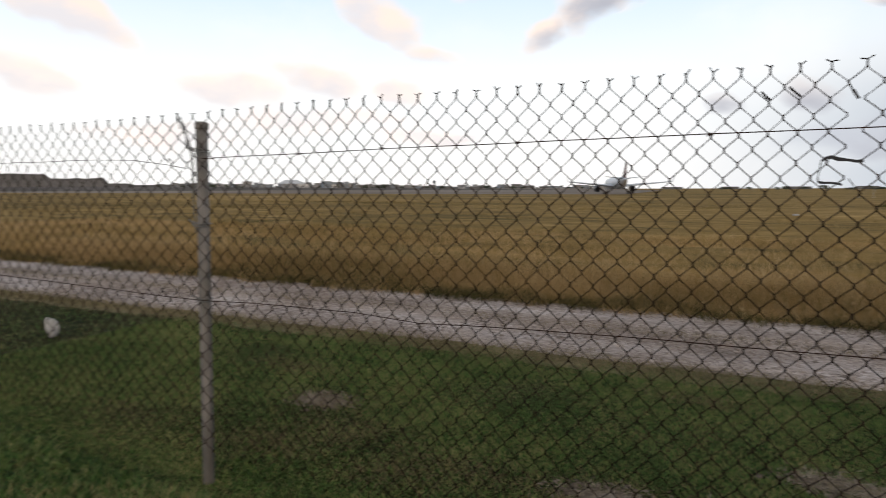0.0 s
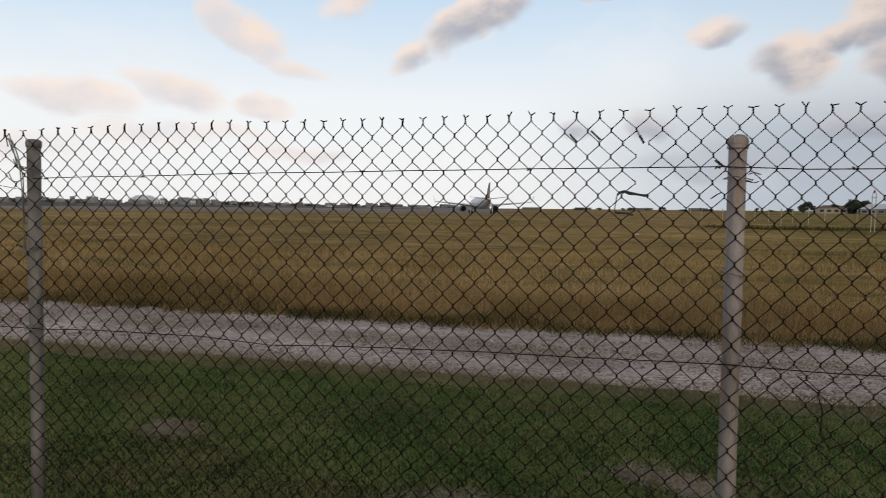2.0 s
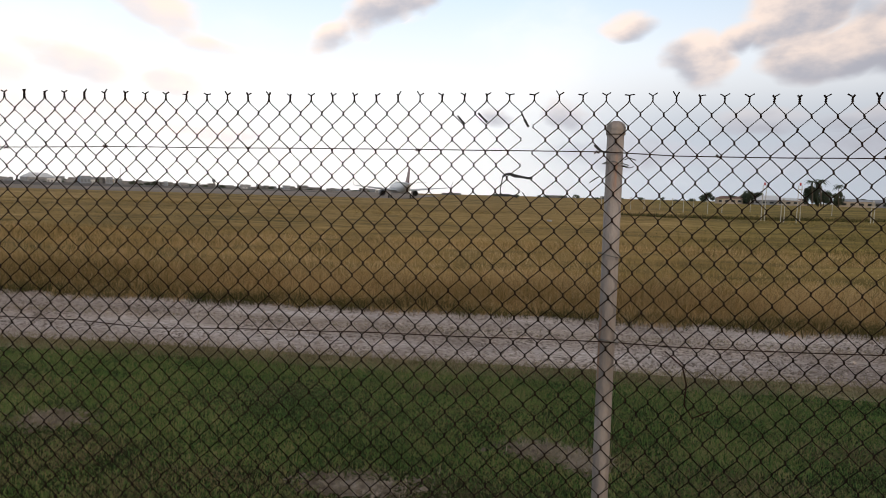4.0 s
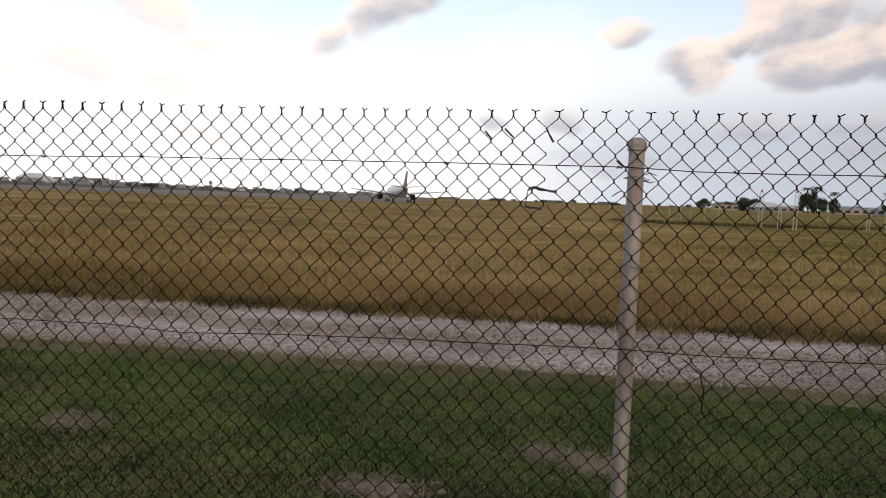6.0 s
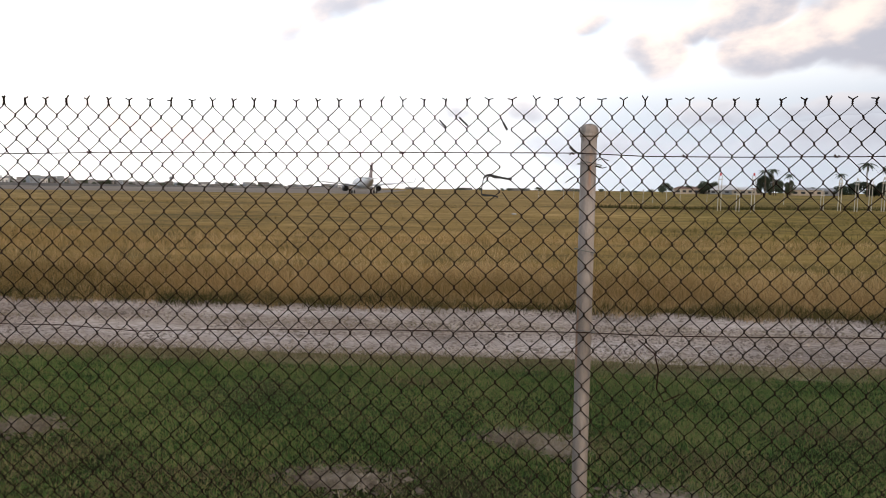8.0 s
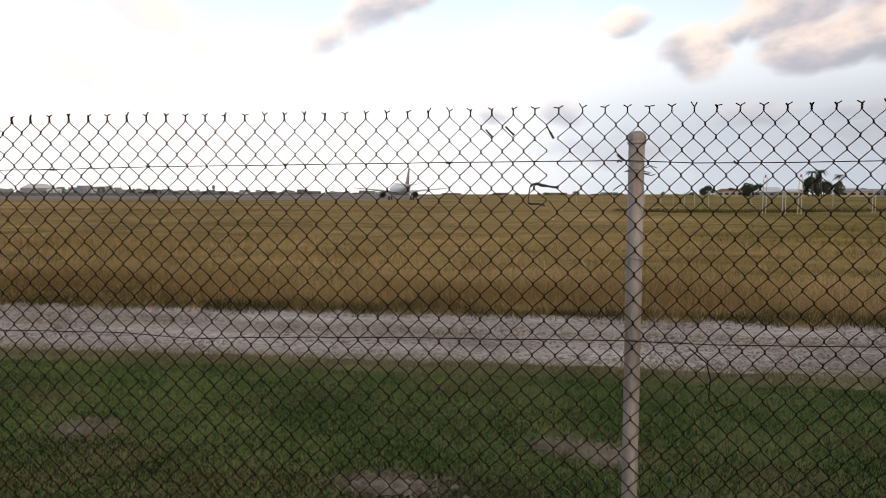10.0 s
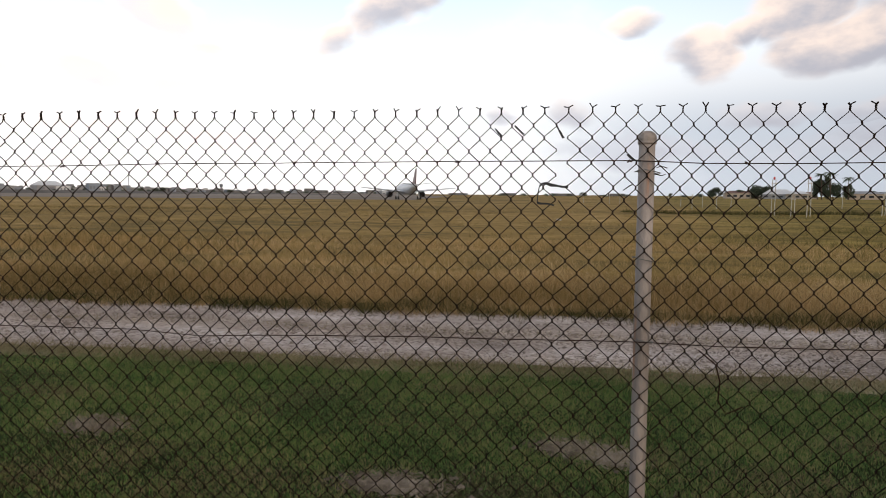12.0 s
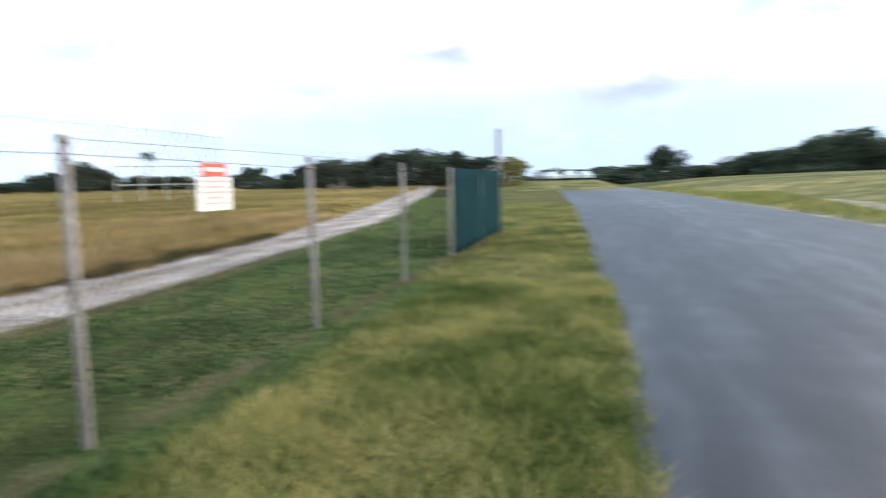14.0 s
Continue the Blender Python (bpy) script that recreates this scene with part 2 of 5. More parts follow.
M["stone"] = material("pale_stone", [(0.0, (0.10, 0.08, 0.07)), (0.5, (0.21, 0.175, 0.155)), (1.0, (0.40, 0.35, 0.32))], scale=20, rough=0.85, island=0.35, spread=0.45)
M["straw"] = material("dull_straw", [(0.0, (0.07, 0.062, 0.03)), (0.5, (0.16, 0.135, 0.075)), (1.0, (0.30, 0.25, 0.155))], scale=2, rough=0.85, island=0.35, spread=0.45, translucent=0.15, specular=0.1)
M["pale_straw"] = material("pale_straw", [(0.0, (0.12, 0.10, 0.07)), (0.5, (0.26, 0.22, 0.165)), (1.0, (0.46, 0.41, 0.33))], scale=3, rough=0.85, island=0.4, spread=0.45, translucent=0.1, specular=0.1)
M["soil"] = material("bare_soil", [(0.0, (0.07, 0.058, 0.046)), (0.5, (0.15, 0.125, 0.102)), (1.0, (0.30, 0.265, 0.23))], scale=26, rough=0.95, bump=0.8, bump_scale=70, specular=0.05, spread=0.28)
M["asphalt"] = material("asphalt", [(0.0, (0.018, 0.019, 0.024)), (0.5, (0.031, 0.032, 0.040)), (1.0, (0.066, 0.068, 0.079))], scale=2.2, rough=0.5, specular=0.27, bump=0.3, bump_scale=120, stretch=(0.16, 1, 1), coarse=0.6, spread=0.26)
M["runway"] = material("runway_concrete", [(0.0, (0.15, 0.13, 0.115)), (0.5, (0.21, 0.185, 0.165)), (1.0, (0.28, 0.25, 0.225))], scale=0.08, rough=1.0, specular=0.0)
M["sand"] = material("sandy_gravel", [(0.0, (0.10, 0.095, 0.06)), (0.5, (0.20, 0.18, 0.135)), (1.0, (0.40, 0.355, 0.30))], scale=4, rough=0.95, bump=0.5)
M["lawn_blade"] = material("lawn_blade", [(0.0, (0.009, 0.018, 0.005)), (0.27, (0.036, 0.092, 0.022)), (0.57, (0.098, 0.196, 0.047)), (0.84, (0.175, 0.215, 0.070)), (1.0, (0.29, 0.26, 0.115))], scale=2.2, rough=0.65, island=0.68, spread=0.52, translucent=0.2, specular=0.2, coarse=2.6)
M["bank_grass"] = material("bank_grass", [(0.0, (0.055, 0.066, 0.024)), (0.4, (0.11, 0.11, 0.042)), (0.7, (0.175, 0.155, 0.064)), (1.0, (0.28, 0.23, 0.105))], scale=0.5, rough=0.95, bump=0.9, bump_scale=7, coarse=0.6, spread=0.25, detail=9, specular=0.05)
M["dry_blade"] = material("dry_blade", [(0.0, (0.060, 0.056, 0.018)), (0.35, (0.225, 0.150, 0.058)), (0.7, (0.44, 0.297, 0.142)), (1.0, (0.60, 0.45, 0.26))], scale=0.8, rough=0.75, island=0.26, spread=0.33, translucent=0.3, specular=0.15, stretch=(0.4, 1, 1))
M["fringe"] = material("track_fringe", [(0.0, (0.085, 0.075, 0.040)), (0.5, (0.165, 0.145, 0.088)), (1.0, (0.29, 0.255, 0.17))], scale=9, rough=0.95, bump=0.8, bump_scale=50, spread=0.3, specular=0.05)
M["olive_blade"] = material("olive_blade", [(0.0, (0.040, 0.043, 0.014)), (0.5, (0.095, 0.090, 0.028)), (1.0, (0.19, 0.155, 0.055))], scale=0.8, rough=0.8, island=0.3, translucent=0.25, specular=0.1)
M["verge_blade"] = material("verge_blade", [(0.0, (0.032, 0.060, 0.014)), (0.32, (0.088, 0.128, 0.028)), (0.62, (0.195, 0.198, 0.052)), (1.0, (0.42, 0.35, 0.14))], scale=1.0, rough=0.75, island=0.3, spread=0.27, coarse=3.0, translucent=0.3, specular=0.15)
M["wire"] = material("rusty_wire", [(0.0, (0.008, 0.006, 0.005)), (0.6, (0.020, 0.014, 0.012)), (1.0, (0.055, 0.034, 0.024))], scale=14, rough=0.9, metal=0.0, obj_random=0.12, specular=0.04)
M["line"] = material("barbed_steel", [(0.0, (0.010, 0.007, 0.006)), (1.0, (0.045, 0.024, 0.018))], scale=20, rough=0.9, metal=0.0, specular=0.04)
M["galv"] = material("galvanised_wire", [(0.0, (0.09, 0.09, 0.088)), (1.0, (0.20, 0.20, 0.195))], scale=30, rough=0.5, metal=0.6)
M["tape"] = material("black_tape", [(0.0, (0.008, 0.008, 0.009)), (1.0, (0.025, 0.025, 0.028))], scale=40, rough=0.45)
M["sign_white"] = material("white_sign", [(0.0, (0.70, 0.68, 0.66)), (1.0, (0.84, 0.83, 0.82))], scale=6, rough=0.45)
M["sign_red"] = material("red_sign", [(0.0, (0.62, 0.05, 0.03)), (1.0, (0.80, 0.09, 0.05))], scale=6, rough=0.45)
M["print"] = material("red_print", [(0.0, (0.62, 0.30, 0.27)), (1.0, (0.72, 0.40, 0.36))], scale=9, rough=0.5)
M["cloth"] = material("green_shade_cloth", [(0.0, (0.003, 0.019, 0.024)), (0.5, (0.006, 0.032, 0.040)), (1.0, (0.010, 0.046, 0.054))], scale=3, rough=0.9, bump=0.4, bump_scale=200, translucent=0.12, specular=0.05)
M["leaf"] = material("leaf", [(0.0, (0.021, 0.031, 0.024)), (0.5, (0.050, 0.068, 0.046)), (1.0, (0.10, 0.12, 0.075))], scale=0.4, rough=0.7, island=0.25, spread=0.45, translucent=0.2, specular=0.2)
M["leaf_y"] = material("yellow_leaf", [(0.0, (0.07, 0.07, 0.02)), (1.0, (0.22, 0.19, 0.06))], scale=0.5, rough=0.7, island=0.25, translucent=0.2)
M["bark"] = material("bark", [(0.0, (0.05, 0.038, 0.03)), (1.0, (0.14, 0.11, 0.085))], scale=6, rough=0.9, bump=0.6)
M["white_pole"] = material("white_paint", [(0.0, (0.30, 0.285, 0.25)), (1.0, (0.47, 0.455, 0.41))], scale=9, rough=0.6)
M["red_lamp"] = material("red_glass", [(0.0, (0.32, 0.02, 0.02)), (1.0, (0.45, 0.04, 0.03))], scale=9, rough=0.3)
M["wall_pale"] = material("pale_render", [(0.0, (0.17, 0.17, 0.178)), (1.0, (0.30, 0.298, 0.305))], scale=0.5, rough=0.85)
M["wall_tan"] = material("tan_render", [(0.0, (0.25, 0.21, 0.17)), (1.0, (0.40, 0.34, 0.28))], scale=0.5, rough=0.85)
M["wall_blue"] = material("blue_grey_cladding", [(0.0, (0.14, 0.165, 0.20)), (1.0, (0.22, 0.25, 0.29))], scale=0.2, rough=0.6)
M["roof_red"] = material("brown_roof", [(0.0, (0.10, 0.06, 0.05)), (1.0, (0.20, 0.12, 0.10))], scale=1, rough=0.85)
M["wall_white"] = material("white_render", [(0.0, (0.42, 0.42, 0.43)), (1.0, (0.58, 0.58, 0.58))], scale=0.5, rough=0.85)
M["roof_pale"] = material("pale_metal_roof", [(0.0, (0.38, 0.39, 0.41)), (1.0, (0.52, 0.53, 0.55))], scale=1, rough=0.6)
M["roof_grey"] = material("grey_roof", [(0.0, (0.15, 0.16, 0.18)), (1.0, (0.27, 0.28, 0.305))], scale=1, rough=0.7)
# far panes: dark glass lightened, with the distance haze mixed into its colour
M["hazed_glass"] = material("far_hazed_glass", [(0.0, (0.10, 0.11, 0.12)), (1.0, (0.17, 0.18, 0.20))], scale=0.3, rough=0.3)
M["glass"] = material("dark_glass", [(0.0, (0.015, 0.018, 0.022)), (1.0, (0.04, 0.045, 0.05))], scale=2, rough=0.12, specular=0.6)
M["plane_white"] = material("aircraft_white", [(0.0, (0.46, 0.47, 0.49)), (1.0, (0.58, 0.585, 0.60))], scale=0.8, rough=0.35)
M["plane_grey"] = material("aircraft_grey", [(0.0, (0.36, 0.37, 0.385)), (1.0, (0.48, 0.485, 0.50))], scale=0.8, rough=0.4)
M["plane_dark"] = material("engine_dark", [(0.0, (0.02, 0.02, 0.022)), (1.0, (0.06, 0.06, 0.065))], scale=2, rough=0.45, metal=0.4)
M["plane_red"] = material("tail_red", [(0.0, (0.06, 0.03, 0.032)), (0.6, (0.11, 0.04, 0.04)), (1.0, (0.20, 0.13, 0.125))], scale=0.7, rough=0.4)
M["car_white"] = material("car_paint_white", [(0.0, (0.50, 0.51, 0.53)), (1.0, (0.58, 0.59, 0.61))], scale=3, rough=0.25, specular=0.5)
M["car_silver"] = material("car_paint_silver", [(0.0, (0.25, 0.25, 0.27)), (1.0, (0.33, 0.33, 0.35))], scale=3, rough=0.3, metal=0.4)
# grey for the far bank, ridge and blocks; aerial haze is painted into it
M["scrub"] = material("hazed_scrub", [(0.0, (0.075, 0.073, 0.072)), (1.0, (0.16, 0.15, 0.145))], scale=0.15, rough=1.0, specular=0.0)
M["rubber"] = material("rubber", [(0.0, (0.015, 0.015, 0.016)), (1.0, (0.035, 0.035, 0.036))], scale=10, rough=0.85)
M["litter"] = material("pale_plastic", [(0.0, (0.20, 0.20, 0.20)), (1.0, (0.44, 0.43, 0.42))], scale=20, rough=0.6)


def post_material():
    """Weathered galvanised tube, pinkish grey, with rust streaks that run down it."""
    mat = material("weathered_post", [(0.0, (0.135, 0.116, 0.108)), (0.5, (0.235, 0.205, 0.190)), (1.0, (0.36, 0.315, 0.29))], scale=16, rough=0.7, bump=0.35, bump_scale=90, stretch=(1, 1, 0.35))
    nt = mat.node_tree
    N, L = nt.nodes.new, nt.links.new
    bsdf = next(n for n in nt.nodes if n.type == "BSDF_PRINCIPLED")
    link = bsdf.inputs["Base Color"].links[0]
    plain = link.from_socket
    geo, mp, nz, cr, mx = N("ShaderNodeNewGeometry"), N("ShaderNodeMapping"), N("ShaderNodeTexNoise"), N("ShaderNodeValToRGB"), N("ShaderNodeMix")
    mp.inputs["Scale"].default_value = (26, 26, 2.2)
    L(geo.outputs["Position"], mp.inputs[0])
    L(mp.outputs[0], nz.inputs["Vector"])
    nz.inputs["Scale"].default_value, nz.inputs["Detail"].default_value = 1.0, 4.0
    cr.color_ramp.elements[0].position, cr.color_ramp.elements[1].position = 0.64, 0.80
    cr.color_ramp.elements[1].color = (0.75, 0.75, 0.75, 1)
    L(nz.outputs[0], cr.inputs[0])
    mx.data_type = "RGBA"
    L(cr.outputs[0], mx.inputs[0])
    L(plain, mx.inputs[6])
    mx.inputs[7].default_value = (0.33, 0.15, 0.07, 1)
    L(mx.outputs[2], bsdf.inputs["Base Color"])
    return mat


def greener(mat):
    """The same grass, greener and lusher towards the houses, in drifts."""
    nt = mat.node_tree
    N, L = nt.nodes.new, nt.links.new
    geo, sep, nz, mx = N("ShaderNodeNewGeometry"), N("ShaderNodeSeparateXYZ"), N("ShaderNodeTexNoise"), N("ShaderNodeMix")
    L(geo.outputs["Position"], sep.inputs[0])
    L(geo.outputs["Position"], nz.inputs["Vector"])
    nz.inputs["Scale"].default_value, nz.inputs["Detail"].default_value = 0.12, 4.0
    along, drift, ramp = N("ShaderNodeMath"), N("ShaderNodeMath"), N("ShaderNodeMapRange")
    along.operation = drift.operation = "MULTIPLY_ADD"
    L(sep.outputs[1], along.inputs[0])
    along.inputs[1].default_value = -0.16
    L(sep.outputs[0], along.inputs[2])
    L(nz.outputs[0], drift.inputs[0])
    drift.inputs[1].default_value = 9.0
    L(along.outputs[0], drift.inputs[2])
    L(drift.outputs[0], ramp.inputs[0])
    ramp.interpolation_type = "SMOOTHSTEP"
    ramp.inputs[1].default_value, ramp.inputs[2].default_value = 6.0, 15.0
    mx.data_type, mx.blend_type = "RGBA", "MULTIPLY"
    bsdf = next(n for n in nt.nodes if n.type == "BSDF_PRINCIPLED")
    plain = bsdf.inputs["Base Color"].links[0].from_socket
    L(ramp.outputs[0], mx.inputs[0])
    L(plain, mx.inputs[6])
    mx.inputs[7].default_value = (0.84, 0.92, 0.76, 1)
    L(mx.outputs[2], bsdf.inputs["Base Color"])
    for n in nt.nodes:
        if n.type == "BSDF_TRANSLUCENT":
            L(mx.outputs[2], n.inputs[0])


for key in ("field", "far_blade"):
    greener(M[key])
M["post"] = post_material()
M["old_post"] = material("old_post", [(0.0, (0.085, 0.082, 0.080)), (0.5, (0.145, 0.138, 0.135)), (1.0, (0.25, 0.235, 0.225))], scale=14, rough=0.75, bump=0.4, bump_scale=90, stretch=(1, 1, 0.3), spread=0.25)


def rutted(mat, pale, brown):
    """Paler, harder gravel where wheels run; browner dust between them."""
    nt = mat.node_tree
    N, L = nt.nodes.new, nt.links.new
    bsdf = next(n for n in nt.nodes if n.type == "BSDF_PRINCIPLED")
    plain = bsdf.inputs["Base Color"].links[0].from_socket
    at, nz, geo, add, mp = N("ShaderNodeAttribute"), N("ShaderNodeTexNoise"), N("ShaderNodeNewGeometry"), N("ShaderNodeMath"), N("ShaderNodeMapRange")
    at.attribute_name = "wear"
    L(geo.outputs["Position"], nz.inputs["Vector"])
    nz.inputs["Scale"].default_value, nz.inputs["Detail"].default_value = 2.3, 6.0
    add.operation = "MULTIPLY_ADD"
    L(nz.outputs[0], add.inputs[0])
    add.inputs[1].default_value = 0.9
    L(at.outputs["Fac"], add.inputs[2])
    L(add.outputs[0], mp.inputs[0])
    mp.inputs[1].default_value, mp.inputs[2].default_value = 0.4, 1.0
    tint, mul = N("ShaderNodeMix"), N("ShaderNodeMix")
    tint.data_type = mul.data_type = "RGBA"
    L(mp.outputs[0], tint.inputs[0])
    tint.inputs[6].default_value, tint.inputs[7].default_value = (*brown, 1), (*pale, 1)
    mul.blend_type = "MULTIPLY"
    mul.inputs[0].default_value = 1.0
    L(plain, mul.inputs[6])
    L(tint.outputs[2], mul.inputs[7])
    L(mul.outputs[2], bsdf.inputs["Base Color"])


rutted(M["track"], (1.13, 1.14, 1.17), (0.95, 0.90, 0.85))


rutted(M["asphalt"], (1.75, 1.75, 1.72), (0.88, 0.88, 0.92))


# ---------------------------------------------------------------- helpers for meshes
def mesh_of(name, verts, faces, mats, smooth=False, index=None):
    me = bpy.data.meshes.new(name)
    me.from_pydata([tuple(v) for v in verts] if not isinstance(verts, np.ndarray) else verts.tolist(), [], faces.tolist() if isinstance(faces, np.ndarray) else faces)
    for mt in (mats if isinstance(mats, (list, tuple)) else [mats]):
        me.materials.append(mt)
    if smooth:
        me.polygons.foreach_set("use_smooth", [True] * len(me.polygons))
    if index is not None:
        me.polygons.foreach_set("material_index", index)
    me.update()
    return me


def link_part(name, me, parent=None, label="", at=None):
    ob = new(name, me)
    if parent is not None:
        ob.parent = parent
    if at is not None:
        ob.matrix_local = at
    if label:
        ob["label"] = label
    return ob


def bm_mesh(name, bm, mat, smooth=False):
    me = bpy.data.meshes.new(name)
    bmesh.ops.recalc_face_normals(bm, faces=bm.faces[:])
    bm.to_mesh(me)
    bm.free()
    me.materials.append(mat)
    if smooth:
        me.polygons.foreach_set("use_smooth", [True] * len(me.polygons))
    return me


def part(name, bm, mat, parent, label="", smooth=False):
    return link_part(name, bm_mesh(name, bm, mat, smooth), parent, label)


def box(bm, lo, hi, bevel=0.0):
    r = bmesh.ops.create_cube(bm, size=1.0)
    vs = r["verts"]
    for v in vs:
        v.co = Vector([lo[i] + (v.co[i] + 0.5) * (hi[i] - lo[i]) for i in range(3)])
    if bevel:
        es = list({e for v in vs for e in v.link_edges})
        bmesh.ops.bevel(bm, geom=es, offset=bevel, segments=2, affect="EDGES", profile=0.6)
    return bm


def tube_data(pts, radius, sides=6, closed_ends=True):
    """Vertices and faces of a tube along the points; radius may vary from point to point."""
    pts = [Vector(p) for p in pts]
    rad = radius if isinstance(radius, (list, tuple)) else [radius] * len(pts)
    verts, faces = [], []
    ref = None
    for i, p in enumerate(pts):
        d = (pts[min(i + 1, len(pts) - 1)] - pts[max(i - 1, 0)])
        d = d.normalized() if d.length > 1e-9 else Vector((0, 0, 1))
        if ref is None:
            ref = d.orthogonal().normalized()
        side = (ref - d * ref.dot(d))
        side = side.normalized() if side.length > 1e-6 else d.orthogonal().normalized()
        ref = side
        up = d.cross(side)
        for k in range(sides):
            a = 2 * math.pi * k / sides
            verts.append(p + (side * math.cos(a) + up * math.sin(a)) * rad[i])
    for i in range(len(pts) - 1):
        for k in range(sides):
            a, b = i * sides + k, i * sides + (k + 1) % sides
            faces.append((a, b, b + sides, a + sides))
    if closed_ends:
        faces.append(tuple(range(sides))[::-1])
        faces.append(tuple((len(pts) - 1) * sides + k for k in range(sides)))
    return verts, faces


def tubes(name, lines, radius, mat, sides=6):
    V, F = [], []
    for line in lines:
        v, f = tube_data(line, radius, sides)
        F += [tuple(i + len(V) for i in q) for q in f]
        V += v
    return mesh_of(name, V, F, mat, smooth=True)


def lathe(name, profile, mat, sides=20, smooth=True):
    V, F = [], []
    for r, z in profile:
        for k in range(sides):
            a = 2 * math.pi * k / sides
            V.append((r * math.cos(a), r * math.sin(a), z))
    for i in range(len(profile) - 1):
        for k in range(sides):
            a, b = i * sides + k, i * sides + (k + 1) % sides
            F.append((a, b, b + sides, a + sides))
    F.append(tuple((len(profile) - 1) * sides + k for k in range(sides)))
    return mesh_of(name, V, F, mat, smooth=smooth)


def empty(name, m, label, category, group=""):
    ob = new(name)
    ob.matrix_world = m
    return tagged(ob, label, category, group)


HERE = (2.65, -2.33)


def far(azimuth, distance, z=0.0):
    """A place by its bearing (degrees clockwise from +y) and distance from where the walk begins."""
    a = radians(azimuth)
    return HERE[0] + distance * math.sin(a), HERE[1] + distance * math.cos(a), z


def rise(azimuth, distance, elevation):
    """The height that stands that many degrees above eye level at that distance."""
    return 1.5 + distance * math.tan(radians(elevation))


# ---------------------------------------------------------------- ground
def y_near(x):
    return np.interp(x, [-200, -60, -9, -5, -3, 0, 3, 6, 8.5, 11, 14, 20, 25, 31, 46, 54, 100, 300], [1.5, 1.9, 2.65, 2.8, 2.92, 3.0, 3.1, 3.16, 3.12, 3.28, 3.6, 4.45, 5.15, 6.3, 10.2, 12.0, 23, 75])


def y_far(x):
    return np.interp(x, [-200, -60, -9, -5, -2, 2, 5, 8, 10, 13, 17, 21, 28, 31, 46, 54, 100, 300], [4.0, 4.5, 5.2, 5.28, 5.36, 5.42, 5.46, 5.32, 5.35, 5.5, 5.95, 6.7, 8.2, 9.0, 12.8, 15, 26.5, 79])


def road_left(x):
    return np.interp(x, [-300, 6, 10, 18, 40, 77, 120, 202, 300], [-3.02, -3.02, -2.94, -2.52, -1.2, 1.7, 6.0, 18, 36])


def road_right(x):
    return np.interp(x, [-300, 15, 33, 54, 77, 114, 202, 300], [-10.3, -10.3, -10.0, -9.6, -8.6, -4.5, 8.5, 27])


def dip(x, y):
    """The ground sinks a little round the foot of one post."""
    return 0.085 * np.exp(-((x + 0.5) / 1.6) ** 2 - (y / 0.6) ** 2)


def strip(name, xs, low, high, z, mat, across=8, wobble=0.0, edge=0.0, crown=0.0):
    """A ribbon of ground between two edges over the stations xs, lying z above the ground sheet."""
    V, F = [], []
    for x in xs:
        a, b = float(low(x)), float(high(x))
        a += edge * (noise.noise((x * 1.3, 1.7, 0)) + 0.5 * noise.noise((x * 4.1, 8.7, 0)))
        b += edge * (noise.noise((x * 1.3, 5.2, 3)) + 0.5 * noise.noise((x * 4.1, 2.7, 3)))
        for j in range(across + 1):
            t = j / across
            y = a + (b - a) * t
            inner = 1 - (2 * t - 1) ** 4
            V.append((x, y, z + wobble * inner * noise.noise((x * 0.9, y * 1.6, 0.3)) + crown * inner - float(dip(x, y))))
    n = across + 1
    for i in range(len(xs) - 1):
        for j in range(across):
            F.append((i * n + j, (i + 1) * n + j, (i + 1) * n + j + 1, i * n + j + 1))
    return mesh_of(name, V, F, mat, smooth=True)


def stations(lo, mid0, mid1, hi, fine):
    far_l = list(-np.geomspace(1, abs(lo - mid0) + 1, 14)[::-1] + 1 + mid0)
    far_r = list(np.geomspace(1, abs(hi - mid1) + 1, 18) - 1 + mid1)
    return far_l[:-1] + list(np.arange(mid0, mid1, fine)) + far_r


ground = tagged(new("ground", mesh_of("ground", [(-4000, -4000, -0.11), (4000, -4000, -0.11), (4000, 4000, -0.11), (-4000, 4000, -0.11)], [(0, 1, 2, 3)], M["field"])), "dry olive-brown grassland reaching the horizon", "ground", kind="structure")
tagged(new("lawn", strip("lawn", stations(-120, -14, 26, 120, 0.5), lambda x: -0.25 + 0.2 * max(0, x - 21), lambda x: y_near(x) + 0.25, 0.0, M["lawn"], 12, 0.02)), "short dark green grass between fence and gravel track", "grass", kind="structure")
tagged(new("verge", strip("verge", stations(-120, -14, 26, 200, 0.5), lambda x: road_left(x) - 0.15, lambda x: -0.25 + 0.2 * max(0, x - 21), 0.0, M["verge"], 8, 0.03)), "yellow-green rough grass verge beside the road", "grass verge", kind="structure")
tagged(new("dirt_track", strip("dirt_track", stations(-150, -16, 40, 250, 0.2), y_near, y_far, 0.012, M["track"], 24, 0.014, 0.10)), "pale pinkish-grey gravel track with worn wheel ruts", "track", kind="structure")
tagged(new("track_fringe", strip("track_fringe", stations(-150, -16, 40, 250, 0.2), lambda x: y_near(x) - 0.34, lambda x: y_near(x) + 0.12, 0.006, M["fringe"], 6, 0.008, 0.14)), "trodden straw-coloured edge between lawn and gravel", "track edge", kind="structure")
wear = [0.55 * math.exp(-((t - 0.24) / 0.13) ** 2) + 0.5 * math.exp(-((t - 0.78) / 0.13) ** 2) for t in np.linspace(0, 1, 25)]
dirt = bpy.data.objects["dirt_track"].data
rut = dirt.attributes.new("wear", "FLOAT", "POINT")
rut.data.foreach_set("value", [wear[i % 25] for i in range(len(dirt.vertices))])
